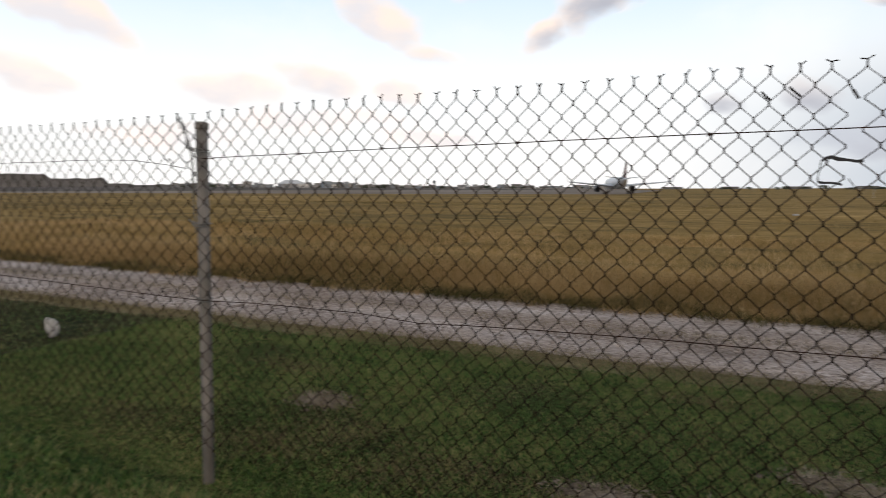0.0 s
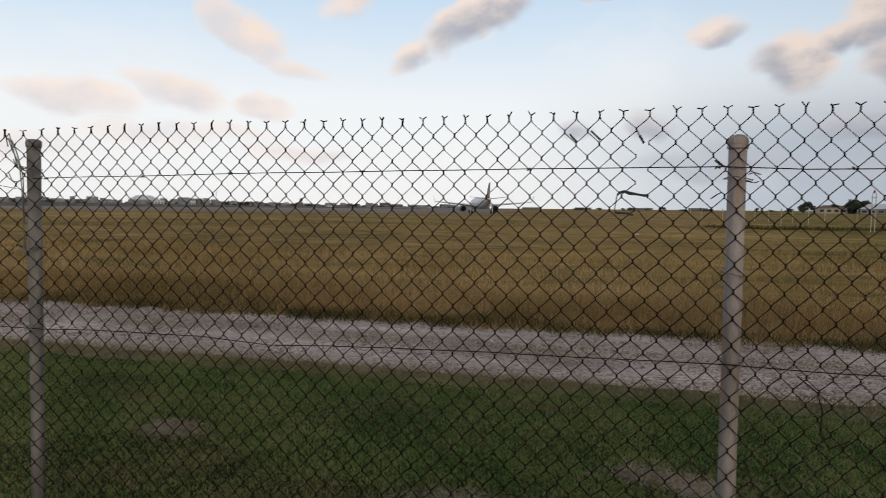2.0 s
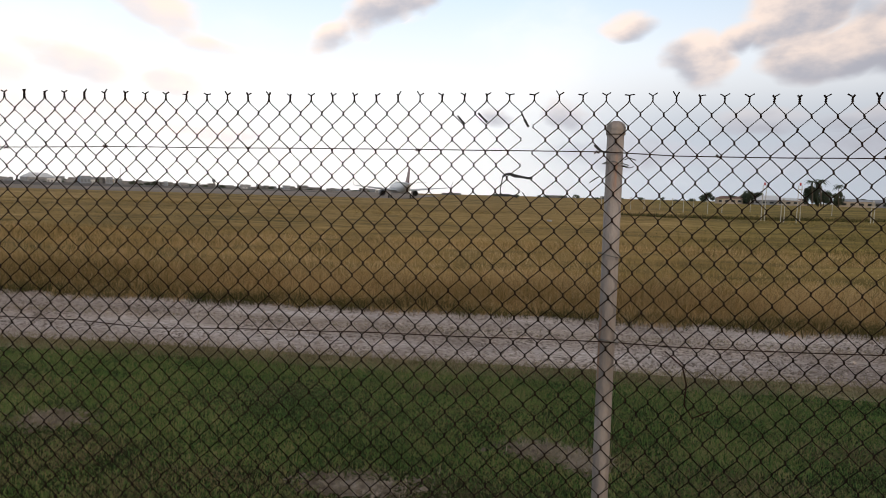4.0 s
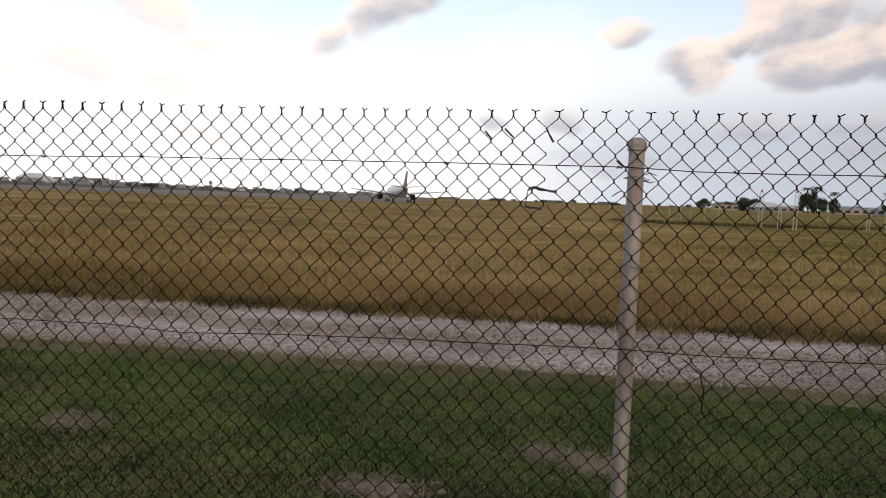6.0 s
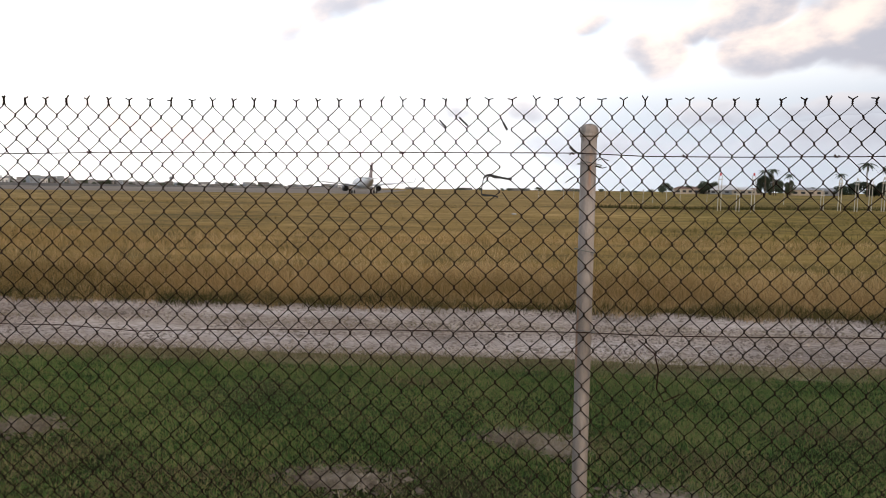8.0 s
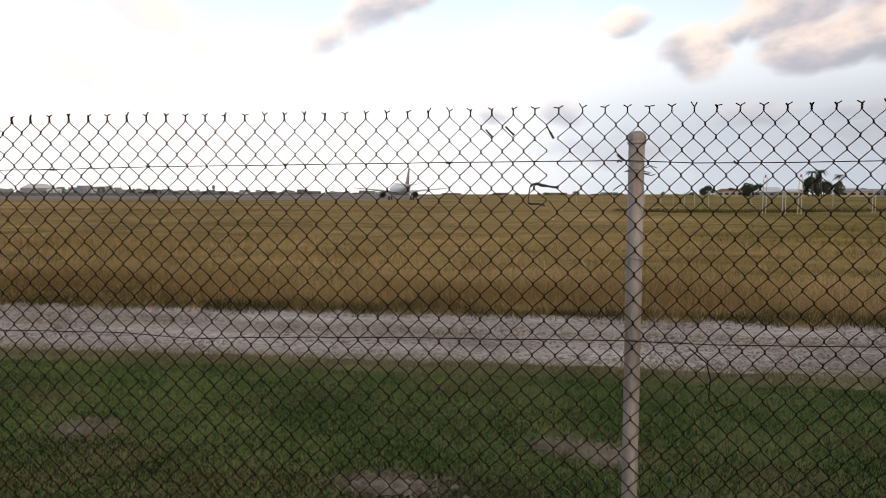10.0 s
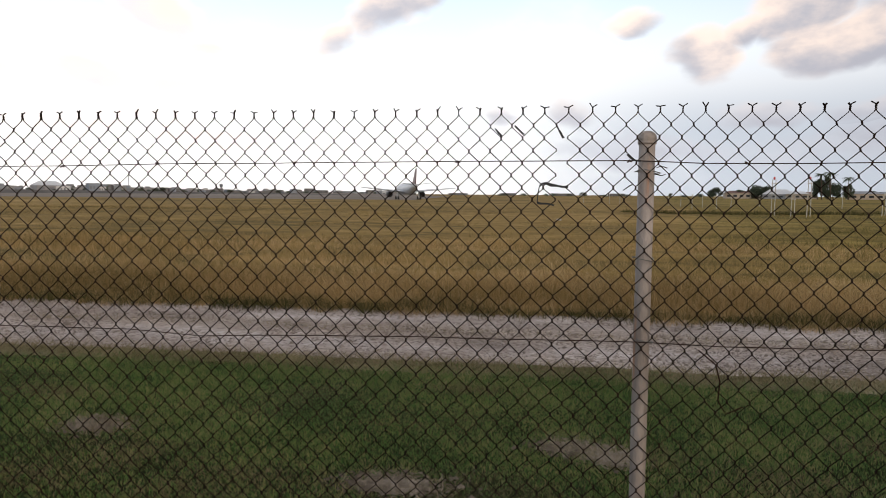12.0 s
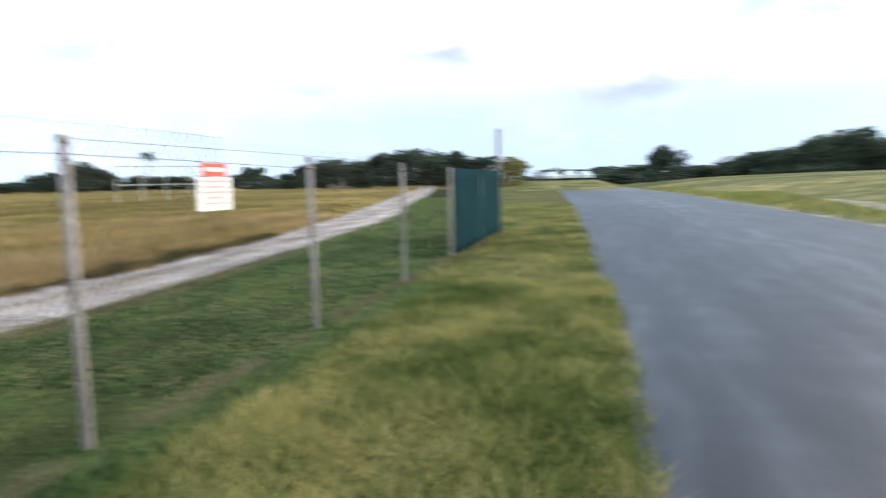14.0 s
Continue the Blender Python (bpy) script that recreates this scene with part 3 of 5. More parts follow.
tagged(new("road", strip("road", stations(-250, -12, 30, 290, 1.0), road_right, road_left, 0.02, M["asphalt"], 6, 0.0, 0.05, 0.05)), "worn bluish-grey asphalt road without kerbs", "road", kind="structure")
lane = bpy.data.objects["road"].data
rut = lane.attributes.new("wear", "FLOAT", "POINT")
rut.data.foreach_set("value", [(0.30, 0.55, 0.62, 0.50, 0.16, 0.02, -0.05)[i % 7] for i in range(len(lane.vertices))])
tagged(new("road_shoulder", strip("road_shoulder", stations(-250, -12, 60, 290, 0.5), lambda x: road_right(x) - 1.15, lambda x: road_right(x) + 0.1, 0.004, M["sand"], 4, 0.02, 0.18)), "pale sandy gravel shoulder along the asphalt", "road edge", kind="structure")
tagged(new("gravel_drive", strip("gravel_drive", list(np.arange(22, 60, 0.5)), lambda x: -14.5 - 0.16 * (x - 22), lambda x: -12.2 - 0.13 * (x - 22), 0.02, M["sand"], 8, 0.02, 0.0)), "pale gravel driveway joining the road", "driveway", kind="structure")


def canopy():
    """The matted top of the tall dry grass, which lifts off the ground behind the track."""
    xs = np.concatenate([-np.geomspace(14, 420, 40)[::-1], np.arange(-13.5, 30, 0.75), np.geomspace(30, 320, 36)])
    depth = np.concatenate([[0.05, 0.35, 0.7, 1.1, 1.6, 2.4, 3.4], np.geomspace(4.6, 142, 36)])
    V, F = [], []
    for x in xs:
        y0 = float(y_far(x))
        for d in depth:
            up = 0.26 * min(1.0, max(0.0, d - 0.45) / 1.6)
            fade = 1.0 if d < 95 else max(0.1, 1 - (d - 95) / 45)
            V.append((x, y0 + d, -0.01 + fade * up * (1 + 0.35 * noise.noise((x * 0.5, (y0 + d) * 0.5, 0)) + 0.3 * noise.noise((x * 0.06, (y0 + d) * 0.12, 4)))))
    n = len(depth)
    for i in range(len(xs) - 1):
        for j in range(n - 1):
            F.append((i * n + j, (i + 1) * n + j, (i + 1) * n + j + 1, i * n + j + 1))
    return mesh_of("field", V, F, M["field"], smooth=True)


tagged(new("field", canopy()), "knee-high golden-brown dry grass field of the airfield", "field", kind="structure")


def bank():
    xs, ys = np.concatenate([np.linspace(-60, 20, 12), np.linspace(24, 220, 50)]), np.concatenate([[0, 1.2, 2.5, 4, 6, 9, 13, 18, 25], np.geomspace(32, 260, 16)])
    V, F = [], []
    for x in xs:
        for d in ys:
            y = float(road_right(x)) - 1.0 - d
            lift = 1.9 * (1 - math.exp(-max(0, d - 1) / 16)) + 0.006 * d
            gap = min(1.0, max(0.0, (d - 5) / 8)) if x < 62 else 1.0
            V.append((x, y, -0.015 + lift * gap * (1 + 0.12 * noise.noise((x * 0.08, y * 0.08, 2)))))
    n = len(ys)
    for i in range(len(xs) - 1):
        for j in range(n - 1):
            F.append((i * n + j, i * n + j + 1, (i + 1) * n + j + 1, (i + 1) * n + j))
    return mesh_of("grass_bank", V, F, M["bank_grass"], smooth=True)


def car_rise():
    """A low grassy swell beyond the road bend, on which cars are parked."""
    V, F, n, k = [], [], 26, 8
    for i in range(n + 1):
        a = 80.5 + 11.5 * i / n
        side = min(1.0, i / 5, (n - i) / 5)
        for j in range(k + 1):
            d = 82 + 50 * j / k
            up = 1.25 * side * min(1.0, j / 2, (k - j) / 2)
            x, y, _ = far(a, d)
            V.append((x, y, 0.03 + up * (1 + 0.08 * noise.noise((x * 0.2, y * 0.2, 5))) - 0.05 * (side == 0)))
    for i in range(n):
        for j in range(k):
            q = i * (k + 1) + j
            F.append((q, q + 1, q + k + 2, q + k + 1))
    return mesh_of("grass_rise", V, F, M["bank_grass"], smooth=True)


tagged(new("grass_rise", car_rise()), "low rise of yellow-green grass beyond the road bend", "grass bank", kind="structure")
tagged(new("grass_bank", bank()), "low rise of dry yellow grass beyond the road", "grass bank", kind="structure")
tagged(new("runway", mesh_of("runway", [(-900, 128, 0.03), (-160, 150, 0.03), (-30, 150, 0.03), (-62, 420, 0.03), (-300, 1000, 2.0), (-1200, 1000, 3.2)], [(0, 1, 4, 5), (1, 2, 3, 4)], M["runway"])), "grey concrete runway and apron beyond the grass", "runway", kind="structure")


# ---------------------------------------------------------------- grasses
def blades(name, pos, height, width, lean, mat, seed, two=True, uneven=0.15):
    rng = np.random.default_rng(seed)
    n = len(pos)
    pos = pos - np.stack([np.zeros(n), np.zeros(n), dip(pos[:, 0], pos[:, 1])], 1)
    a, b = rng.uniform(0, 2 * np.pi, n), rng.uniform(0, 2 * np.pi, n)
    slow = np.sin(pos[:, 0] * 1.9 + 1.3 * np.sin(pos[:, 1] * 1.7 + 0.4)) * np.sin(pos[:, 1] * 2.3 + 1.1 * np.sin(pos[:, 0] * 0.9))
    clump = 0.7 * slow + 0.5 * np.sin(pos[:, 0] * 5.3 + 2 * np.sin(pos[:, 1] * 3.1)) * np.sin(pos[:, 1] * 6.1 + 1.7 * np.sin(pos[:, 0] * 2.3))
    h = height * rng.uniform(0.55, 1.15, n) * (1 + uneven * clump)
    w = width * rng.uniform(0.7, 1.3, n)
    side = np.stack([np.cos(a), np.sin(a), np.zeros(n)], 1) * w[:, None] / 2
    tip = np.stack([np.cos(b), np.sin(b), np.zeros(n)], 1) * (h * lean * rng.uniform(0.2, 1.0, n))[:, None]
    up = np.stack([np.zeros(n), np.zeros(n), h], 1)
    if two:
        v = np.stack([pos - side, pos + side, pos + up * 0.55 + tip * 0.3 - side * 0.7, pos + up * 0.55 + tip * 0.3 + side * 0.7, pos + up + tip], 1).reshape(-1, 3)
        k = np.arange(n)[:, None] * 5
        f = [list(q) for q in np.concatenate([k, k + 1, k + 3, k + 2], 1)] + [list(q) for q in np.concatenate([k + 2, k + 3, k + 4], 1)]
        faces = [[int(i) for i in q] for q in f]
    else:
        v = np.stack([pos - side, pos + side, pos + up + tip], 1).reshape(-1, 3)
        k = np.arange(n)[:, None] * 3
        faces = np.concatenate([k, k + 1, k + 2], 1)
    return mesh_of(name, v, faces, mat)


def blade_tips(pos, height, lean, seed):
    """Places near the tops of blades that were strewn with the same seed."""
    r = np.random.default_rng(seed)
    n = len(pos)
    b = r.uniform(0, 2 * np.pi, n)
    out = pos.copy()
    out[:, 2] += height * r.uniform(0.55, 1.0, n)
    reach = height * lean * r.uniform(0.1, 0.7, n)
    out[:, 0] += np.cos(b) * reach
    out[:, 1] += np.sin(b) * reach
    return out


PATCHES = [  # bare soil: x, y, half length, half width
    (-0.21, 1.12, 0.20, 0.13), (2.80, 1.28, 0.20, 0.11), (3.04, 1.17, 0.13, 0.11), (1.90, 0.64, 0.28, 0.13), (5.98, 1.28, 0.24, 0.09), (3.48, 0.6, 0.22, 0.10)]


DEAD = [(-1.34, 0.42, 0.3, 0.13), (-0.12, 0.46, 0.5, 0.2), (2.1, 0.62, 0.75, 0.26), (3.1, 1.25, 0.5, 0.26), (-0.2, 1.1, 0.4, 0.26), (0.8, 0.4, 0.4, 0.16), (0.25, 0.75, 0.5, 0.22), (1.1, 0.62, 0.5, 0.16), (3.9, 1.0, 0.5, 0.28), (4.7, 1.6, 0.5, 0.22), (2.1, 2.3, 0.5, 0.18), (-1.0, 1.7, 0.5, 0.2)]  # yellowed, thin grass


def scatter(rng, n, x0, x1, low, high):
    x = rng.uniform(x0, x1, n)
    a, b = low(x), high(x)
    return np.stack([x, a + (b - a) * rng.uniform(0, 1, n), np.zeros(n)], 1)


def thin_out(p, rng, keep=0.5):
    ok = np.ones(len(p), bool)
    for x, y, a, b in PATCHES:
        inside = ((p[:, 0] - x) / a) ** 2 + ((p[:, 1] - y) / b) ** 2 < rng.uniform(0.2, 1.3, len(p))
        ok &= ~(inside & (rng.uniform(0, 1, len(p)) > keep))
    for x, y, a, b in DEAD:
        inside = ((p[:, 0] - x) / a) ** 2 + ((p[:, 1] - y) / b) ** 2 < rng.uniform(0.0, 1.3, len(p))
        ok &= ~(inside & (rng.uniform(0, 1, len(p)) > 0.55))
    edge = y_near(p[:, 0]) - p[:, 1] + 0.12 * np.sin(p[:, 0] * 3.1 + 2 * np.sin(p[:, 0] * 1.3)) + 0.06 * np.sin(p[:, 0] * 11)
    ok &= rng.uniform(0, 1, len(p)) < np.clip(edge / 0.42, 0.06, 1.0)
    return p[ok]


rng = np.random.default_rng(5)
p = np.concatenate([scatter(rng, 620000, -3.5, 6.8, lambda x: 0 * x - 0.2, lambda x: y_near(x) + 0.05), scatter(rng, 60000, -14, -3.5, lambda x: 0 * x - 0.2, lambda x: y_near(x) + 0.05)])
tagged(new("lawn_grass", blades("lawn_grass", thin_out(p, rng), 0.024, 0.0050, 1.2, M["lawn_blade"], 1, two=False)), "short dark green lawn grass blades", "grass", kind="stuff")
p = scatter(rng, 130000, 6.2, 24, lambda x: 0 * x - 0.2, lambda x: y_near(x) + 0.05)
tagged(new("lawn_grass", blades("lawn_grass", p, 0.032, 0.014, 1.5, M["lawn_blade"], 21, two=False)), "short green lawn grass further along the fence", "grass", kind="stuff")
p = scatter(np.random.default_rng(52), 45000, 23.5, 60, lambda x: 0.2 * np.maximum(0, x - 21), lambda x: y_near(x) + 0.05)
tagged(new("lawn_grass", blades("lawn_grass", p, 0.042, 0.03, 1.5, M["lawn_blade"], 22, two=False)), "short green lawn grass at the track's far bend", "grass", kind="stuff")
p = np.concatenate([scatter(rng, 125000, -12, 14, lambda x: y_far(x) - 0.10, lambda x: y_far(x) + 1.9), scatter(rng, 30000, -20, 30, lambda x: y_far(x) - 0.10, lambda x: y_far(x) + 1.9)])
p[:, 1] += 0.16 * np.sin(p[:, 0] * 2.9 + 1.5 * np.sin(p[:, 0] * 1.3)) + 0.10 * np.sin(p[:, 0] * 7.3 + 2 * np.sin(p[:, 0] * 3.7)) - 0.12 * rng.exponential(0.5, len(p))
q = scatter(rng, 110000, -22, 30, lambda x: y_far(x) + 1.5, lambda x: y_far(x) + 9)
q[:, 2] = 0.12
r = scatter(rng, 150000, -55, 70, lambda x: y_far(x) + 8, lambda x: y_far(x) + 45)
r[:, 2] = 0.15
tall = np.clip(0.10 + 0.30 * (p[:, 1] - y_far(p[:, 0]) + 0.1) / 0.9, 0.08, 0.40)
heads = blade_tips(p, tall, 0.6, 2)
heads = heads[rng.uniform(0, 1, len(heads)) < 0.26]
tagged(new("seed_heads", blades("seed_heads", heads, 0.040, 0.0075, 0.9, M["seed_head"], 25, two=False)), "pale feathery seed heads of the tall dry grass", "seed heads", kind="stuff")
tagged(new("tall_grass", blades("tall_grass", p, tall, 0.0052, 0.6, M["dry_blade"], 2, two=False)), "knee-high golden dry grass stalks along the track", "tall grass", kind="stuff")
tagged(new("tall_grass", blades("tall_grass", q, 0.27, 0.0095, 0.8, M["dry_blade"], 3, two=False)), "dense golden-brown dry grass of the airfield", "tall grass", kind="stuff")
tagged(new("tall_grass", blades("tall_grass", r, 0.17, 0.024, 1.0, M["far_blade"], 4, two=False)), "distant golden-brown grass tufts of the airfield", "tall grass", kind="stuff")
p = np.concatenate([scatter(rng, 80000, 1.5, 12, lambda x: road_left(x) - 0.1, lambda x: 0 * x - 0.55), scatter(rng, 30000, 12, 40, lambda x: road_left(x) - 0.1, lambda x: -0.1 + 0.2 * np.maximum(0, x - 21)), scatter(rng, 45000, -8, 1.5, lambda x: road_left(x) - 0.1, lambda x: 0 * x - 0.9)])
tagged(new("verge_grass", blades("verge_grass", p, 0.11, 0.010, 1.3, M["verge_blade"], 5, two=False, uneven=0.5)), "tangled yellow-green grass on the road verge", "grass", kind="stuff")
p = np.concatenate([scatter(rng, 40000, -4, 1.5, lambda x: 0 * x - 0.95, lambda x: 0 * x - 0.15), scatter(rng, 60000, 1.5, 12, lambda x: 0 * x - 0.7, lambda x: 0 * x - 0.15)])
tagged(new("verge_grass", blades("verge_grass", p, 0.045, 0.009, 1.5, M["lawn_blade"], 15, two=False, uneven=0.3)), "short green grass on the near side of the fence", "grass", kind="stuff")
p = scatter(rng, 26000, 18, 90, lambda x: road_right(x) - 7.5, lambda x: road_right(x) - 0.2)
gap = (p[:, 0] > 22) & (p[:, 0] < 60) & (p[:, 1] < -12.0 - 0.13 * (p[:, 0] - 22)) & (p[:, 1] > -14.7 - 0.16 * (p[:, 0] - 22))
p = p[~gap]
tagged(new("bank_grass", blades("bank_grass", p, 0.26, 0.035, 1.0, M["verge_blade"], 22, two=False, uneven=0.5)), "rough yellow-green grass along the far road edge", "grass", kind="stuff")
p = np.concatenate([scatter(rng, 70000, 2, 40, lambda x: y_far(x) + 0.9, lambda x: y_far(x) + 20), scatter(rng, 40000, 6, 75, lambda x: y_far(x) + 18, lambda x: y_far(x) + 60)])
p[:, 2] = 0.13
p = p[rng.uniform(0, 1, len(p)) < np.clip((p[:, 0] - 0.18 * p[:, 1] - 1.5) / 6, 0, 1) * (0.6 + 0.4 * np.sin(p[:, 0] * 0.7 + p[:, 1] * 0.5))]
tagged(new("olive_grass", blades("olive_grass", p, 0.24, 0.015, 0.9, M["olive_blade"], 23, two=False, uneven=0.3)), "greener olive grass mixed into the dry field", "grass", kind="stuff")
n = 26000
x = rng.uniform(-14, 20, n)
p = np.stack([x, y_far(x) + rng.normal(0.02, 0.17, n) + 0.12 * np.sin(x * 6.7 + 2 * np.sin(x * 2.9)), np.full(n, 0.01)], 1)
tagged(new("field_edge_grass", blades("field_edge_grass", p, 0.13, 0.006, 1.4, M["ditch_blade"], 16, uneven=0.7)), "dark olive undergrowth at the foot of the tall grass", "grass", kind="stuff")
p = np.stack([rng.uniform(3.6, 21, 15000), rng.normal(-0.08, 0.08, 15000), np.zeros(15000)], 1)
p = p[np.sin(p[:, 0] * 2.7 + 1.4 * np.sin(p[:, 0] * 1.1)) + np.sin(p[:, 0] * 6.1) + rng.normal(0, 0.6, len(p)) > -0.3]
tagged(new("fence_grass", blades("fence_grass", p, 0.075, 0.006, 1.5, M["straw"], 6, two=False)), "dry straw-coloured grass along the fence foot", "grass", kind="stuff")


# straggling dry grass over both edges and the crown of the track
n = 90000
x = rng.uniform(-14, 16, n)
edge = np.where(rng.uniform(0, 1, n) < 0.78, y_near(x) + rng.normal(-0.14, 0.15, n), np.where(rng.uniform(0, 1, n) < 0.55, y_far(x) + rng.normal(0.05, 0.12, n), y_near(x) + 0.53 * (y_far(x) - y_near(x)) + rng.normal(0, 0.13, n)))
tagged(new("track_edge_grass", blades("track_edge_grass", np.stack([x, edge, np.full(n, 0.012)], 1), 0.024, 0.007, 1.5, M["straw"], 7, two=False)), "sparse dry grass straggling over the track edges", "grass", kind="stuff")
n = 7000
x = rng.uniform(8, 46, n)
p = np.stack([x, 43.5 + 0.1 * x + rng.normal(0, 0.5, n) + 1.2 * np.sin(x * 0.3), np.full(n, 0.1)], 1)
tagged(new("ditch_grass", blades("ditch_grass", p, 0.45, 0.05, 0.4, M["ditch_blade"], 8, two=False)), "dark green band of rank grass along a ditch", "grass", kind="stuff")


def pebbles(name, pos, size, mat, seed):
    """Loose stones, each an uneven eight-sided lump half sunk into the ground."""
    r = np.random.default_rng(seed)
    n = len(pos)
    base = np.array([(1, 0, 0), (-1, 0, 0), (0, 1, 0), (0, -1, 0), (0, 0, 0.6), (0, 0, -0.6)], float)
    s = size * r.lognormal(0, 0.45, n)
    v = base[None] * r.uniform(0.6, 1.4, (n, 6, 1)) * s[:, None, None] + pos[:, None]
    tri = np.array([(0, 2, 4), (2, 1, 4), (1, 3, 4), (3, 0, 4), (2, 0, 5), (1, 2, 5), (3, 1, 5), (0, 3, 5)])
    f = (np.arange(n)[:, None, None] * 6 + tri[None]).reshape(-1, 3)
    return mesh_of(name, v.reshape(-1, 3), f, mat)


n = 36000
x = np.concatenate([rng.uniform(-7, 9, n - 3000), rng.uniform(-16, 30, 3000)])
y = y_near(x) + (y_far(x) - y_near(x)) * rng.uniform(0.0, 1.0, n)
tagged(new("track_gravel", pebbles("track_gravel", np.stack([x, y, np.full(n, 0.014)], 1), 0.0088, M["stone"], 9)), "loose pale stones scattered over the track", "gravel", kind="stuff")
spots = [(x + rng.normal(0, a * 0.55, 520), y + rng.normal(0, b * 0.55, 520)) for x, y, a, b in PATCHES]
x, y = np.concatenate([q[0] for q in spots]), np.concatenate([q[1] for q in spots])
tagged(new("soil_clods", pebbles("soil_clods", np.stack([x, y, np.full(len(x), 0.014)], 1), 0.0075, M["soil"], 10)), "crumbly clods of bare soil in the worn patches", "soil clods", kind="stuff")
tagged(new("patch_straw", blades("patch_straw", np.stack([x + rng.normal(0, 0.05, len(x)), y + rng.normal(0, 0.04, len(x)), np.full(len(x), 0.014)], 1), 0.022, 0.005, 3.0, M["pale_straw"], 11, two=False)), "flattened straw over the worn patches", "straw", kind="stuff")


spots = [(x + rng.normal(0, a * 0.5, int(9000 * a * b)), y + rng.normal(0, b * 0.5, int(9000 * a * b))) for x, y, a, b in DEAD]
x, y = np.concatenate([q[0] for q in spots]), np.concatenate([q[1] for q in spots])
tagged(new("dead_grass", blades("dead_grass", np.stack([x, y, np.full(len(x), 0.004)], 1), 0.028, 0.0055, 1.8, M["straw"], 12, two=False)), "yellowed dead grass in thin spots of the lawn", "grass", kind="stuff")


def soil_patch(x, y, a, b, seed):
    a, b, V, n = a * 0.7, b * 0.68, [(0, 0, 0.010)], 26
    for ring, z in ((0.55, 0.008), (1.0, -0.006)):
        for k in range(n):
            t = 2 * math.pi * k / n
            w = ring * (1 + 0.45 * noise.noise((math.cos(t) * 1.8 + seed, math.sin(t) * 1.8, seed)) + 0.25 * noise.noise((math.cos(t) * 6 + seed, math.sin(t) * 6, seed)))
            V.append((a * w * math.cos(t), b * w * math.sin(t), z))
    F = [(0, 1 + k, 1 + (k + 1) % n) for k in range(n)] + [(1 + k, 1 + n + k, 1 + n + (k + 1) % n, 1 + (k + 1) % n) for k in range(n)]
    ob = new("bare_patch", mesh_of("bare_patch", V, F, M["soil"], smooth=True))
    ob.location = (x, y, 0.008)
    tagged(ob, "worn patch of pale bare soil in the grass", "bare soil", "bare patches in the grass", kind="structure")


for i, (x, y, a, b) in enumerate(PATCHES):
    soil_patch(x, y, a, b, i * 3.7)


# ---------------------------------------------------------------- the fence
fence = empty("chain_link_fence", pose(0, 0, 0), "tall rusty chain-link fence on weathered grey tubular posts", "fence")
STEP_Z, TOP_Z = 0.0915, 1.813


def column_steps():
    """Where the twisted tips stand along the fence: the mesh is stretched towards one end."""
    right = {k: float(np.interp(k, [0, 4, 8, 12, 16, 20, 24, 28, 30, 31, 32, 33, 34, 38, 42, 44], [0.052, 0.426, 0.789, 1.137, 1.481, 1.817, 2.146, 2.467, 2.627, 2.714, 2.800, 2.881, 2.960, 3.269, 3.584, 3.746])) for k in range(45)}
    for k in range(45, 270):
        right[k] = 3.746 + 0.079 * (k - 44)
    x = 0.052
    for k in range(0, -32, -1):
        x -= 0.106
        right[k - 1] = x
    return right


COLS = column_steps()


def zigzag(flip, rows=19, spread=1.0, lift=1.0):
    """One bent wire of the mesh, between two neighbouring columns of knots, of width 1 along x (scaled to its place)."""
    s, w = (-1, 1.0)[1 if not flip else 0], 0.04
    a, b = (0.0, w) if not flip else (w, 0.0)
    over = 0.0011 if not flip else -0.0011
    pts = []
    # the tip: a prong, the twisted neck, then down
    out_x = a - (0.0145 if not flip else -0.0145) * spread
    pts += [(out_x, 0.004 * s, TOP_Z + 0.019 + 0.0075 * lift), (a - over * 1.5, 0.003 * s, TOP_Z + 0.019), (a + over * 0.6, -0.003 * s, TOP_Z + 0.010), (a - over * 0.6, 0.003 * s, TOP_Z + 0.002)]
    for j in range(rows):
        za, zb = TOP_Z - j * STEP_Z, TOP_Z - (j + 0.5) * STEP_Z
        if j:
            pts += [(a - over, -0.0025, za + 0.005), (a - over, 0.0025, za - 0.005)]
        pts += [((a + b) / 2 - (b - a) * 0.36, 0.0, za - STEP_Z * 0.105), ((a + b) / 2 + (b - a) * 0.36, 0.0, zb + STEP_Z * 0.105)]
        pts += [(b + over, 0.0025, zb + 0.005), (b + over, -0.0025, zb - 0.005)]
        if j < rows - 1:
            pts += [((a + b) / 2 + (b - a) * 0.36, 0.0, zb - STEP_Z * 0.105), ((a + b) / 2 - (b - a) * 0.36, 0.0, zb - STEP_Z * 0.395)]
    return pts


WIRE_R = 0.00185


def wire_mesh(pts, tip=0.0026):
    v, f = tube_data(pts, [tip if q[2] > TOP_Z else WIRE_R if abs(q[0] - 0.02) < 0.015 else 0.0027 for q in pts], 4)
    return mesh_of("mesh_wire", v, f, M["wire"], smooth=True)


WIRE_A, WIRE_B = zigzag(False), zigzag(True)
ZIG_A, ZIG_B = wire_mesh(WIRE_A), wire_mesh(WIRE_B)
TIPS = ((1.0, 1.0, 0.0026), (0.55, 1.5, 0.0031), (1.15, 0.3, 0.0026), (0.8, 2.0, 0.0025), (0.35, 0.6, 0.0036))
VARIANTS_A = [ZIG_A] + [wire_mesh(zigzag(False, 19, a, b), c) for a, b, c in TIPS[1:]]
VARIANTS_B = [ZIG_B] + [wire_mesh(zigzag(True, 19, a, b), c) for a, b, c in TIPS[1:]]
tip_rng = random.Random(17)
TORN_K = 30                                   # the wire to the right of this tip is torn
rest_v, rest_f = [], []


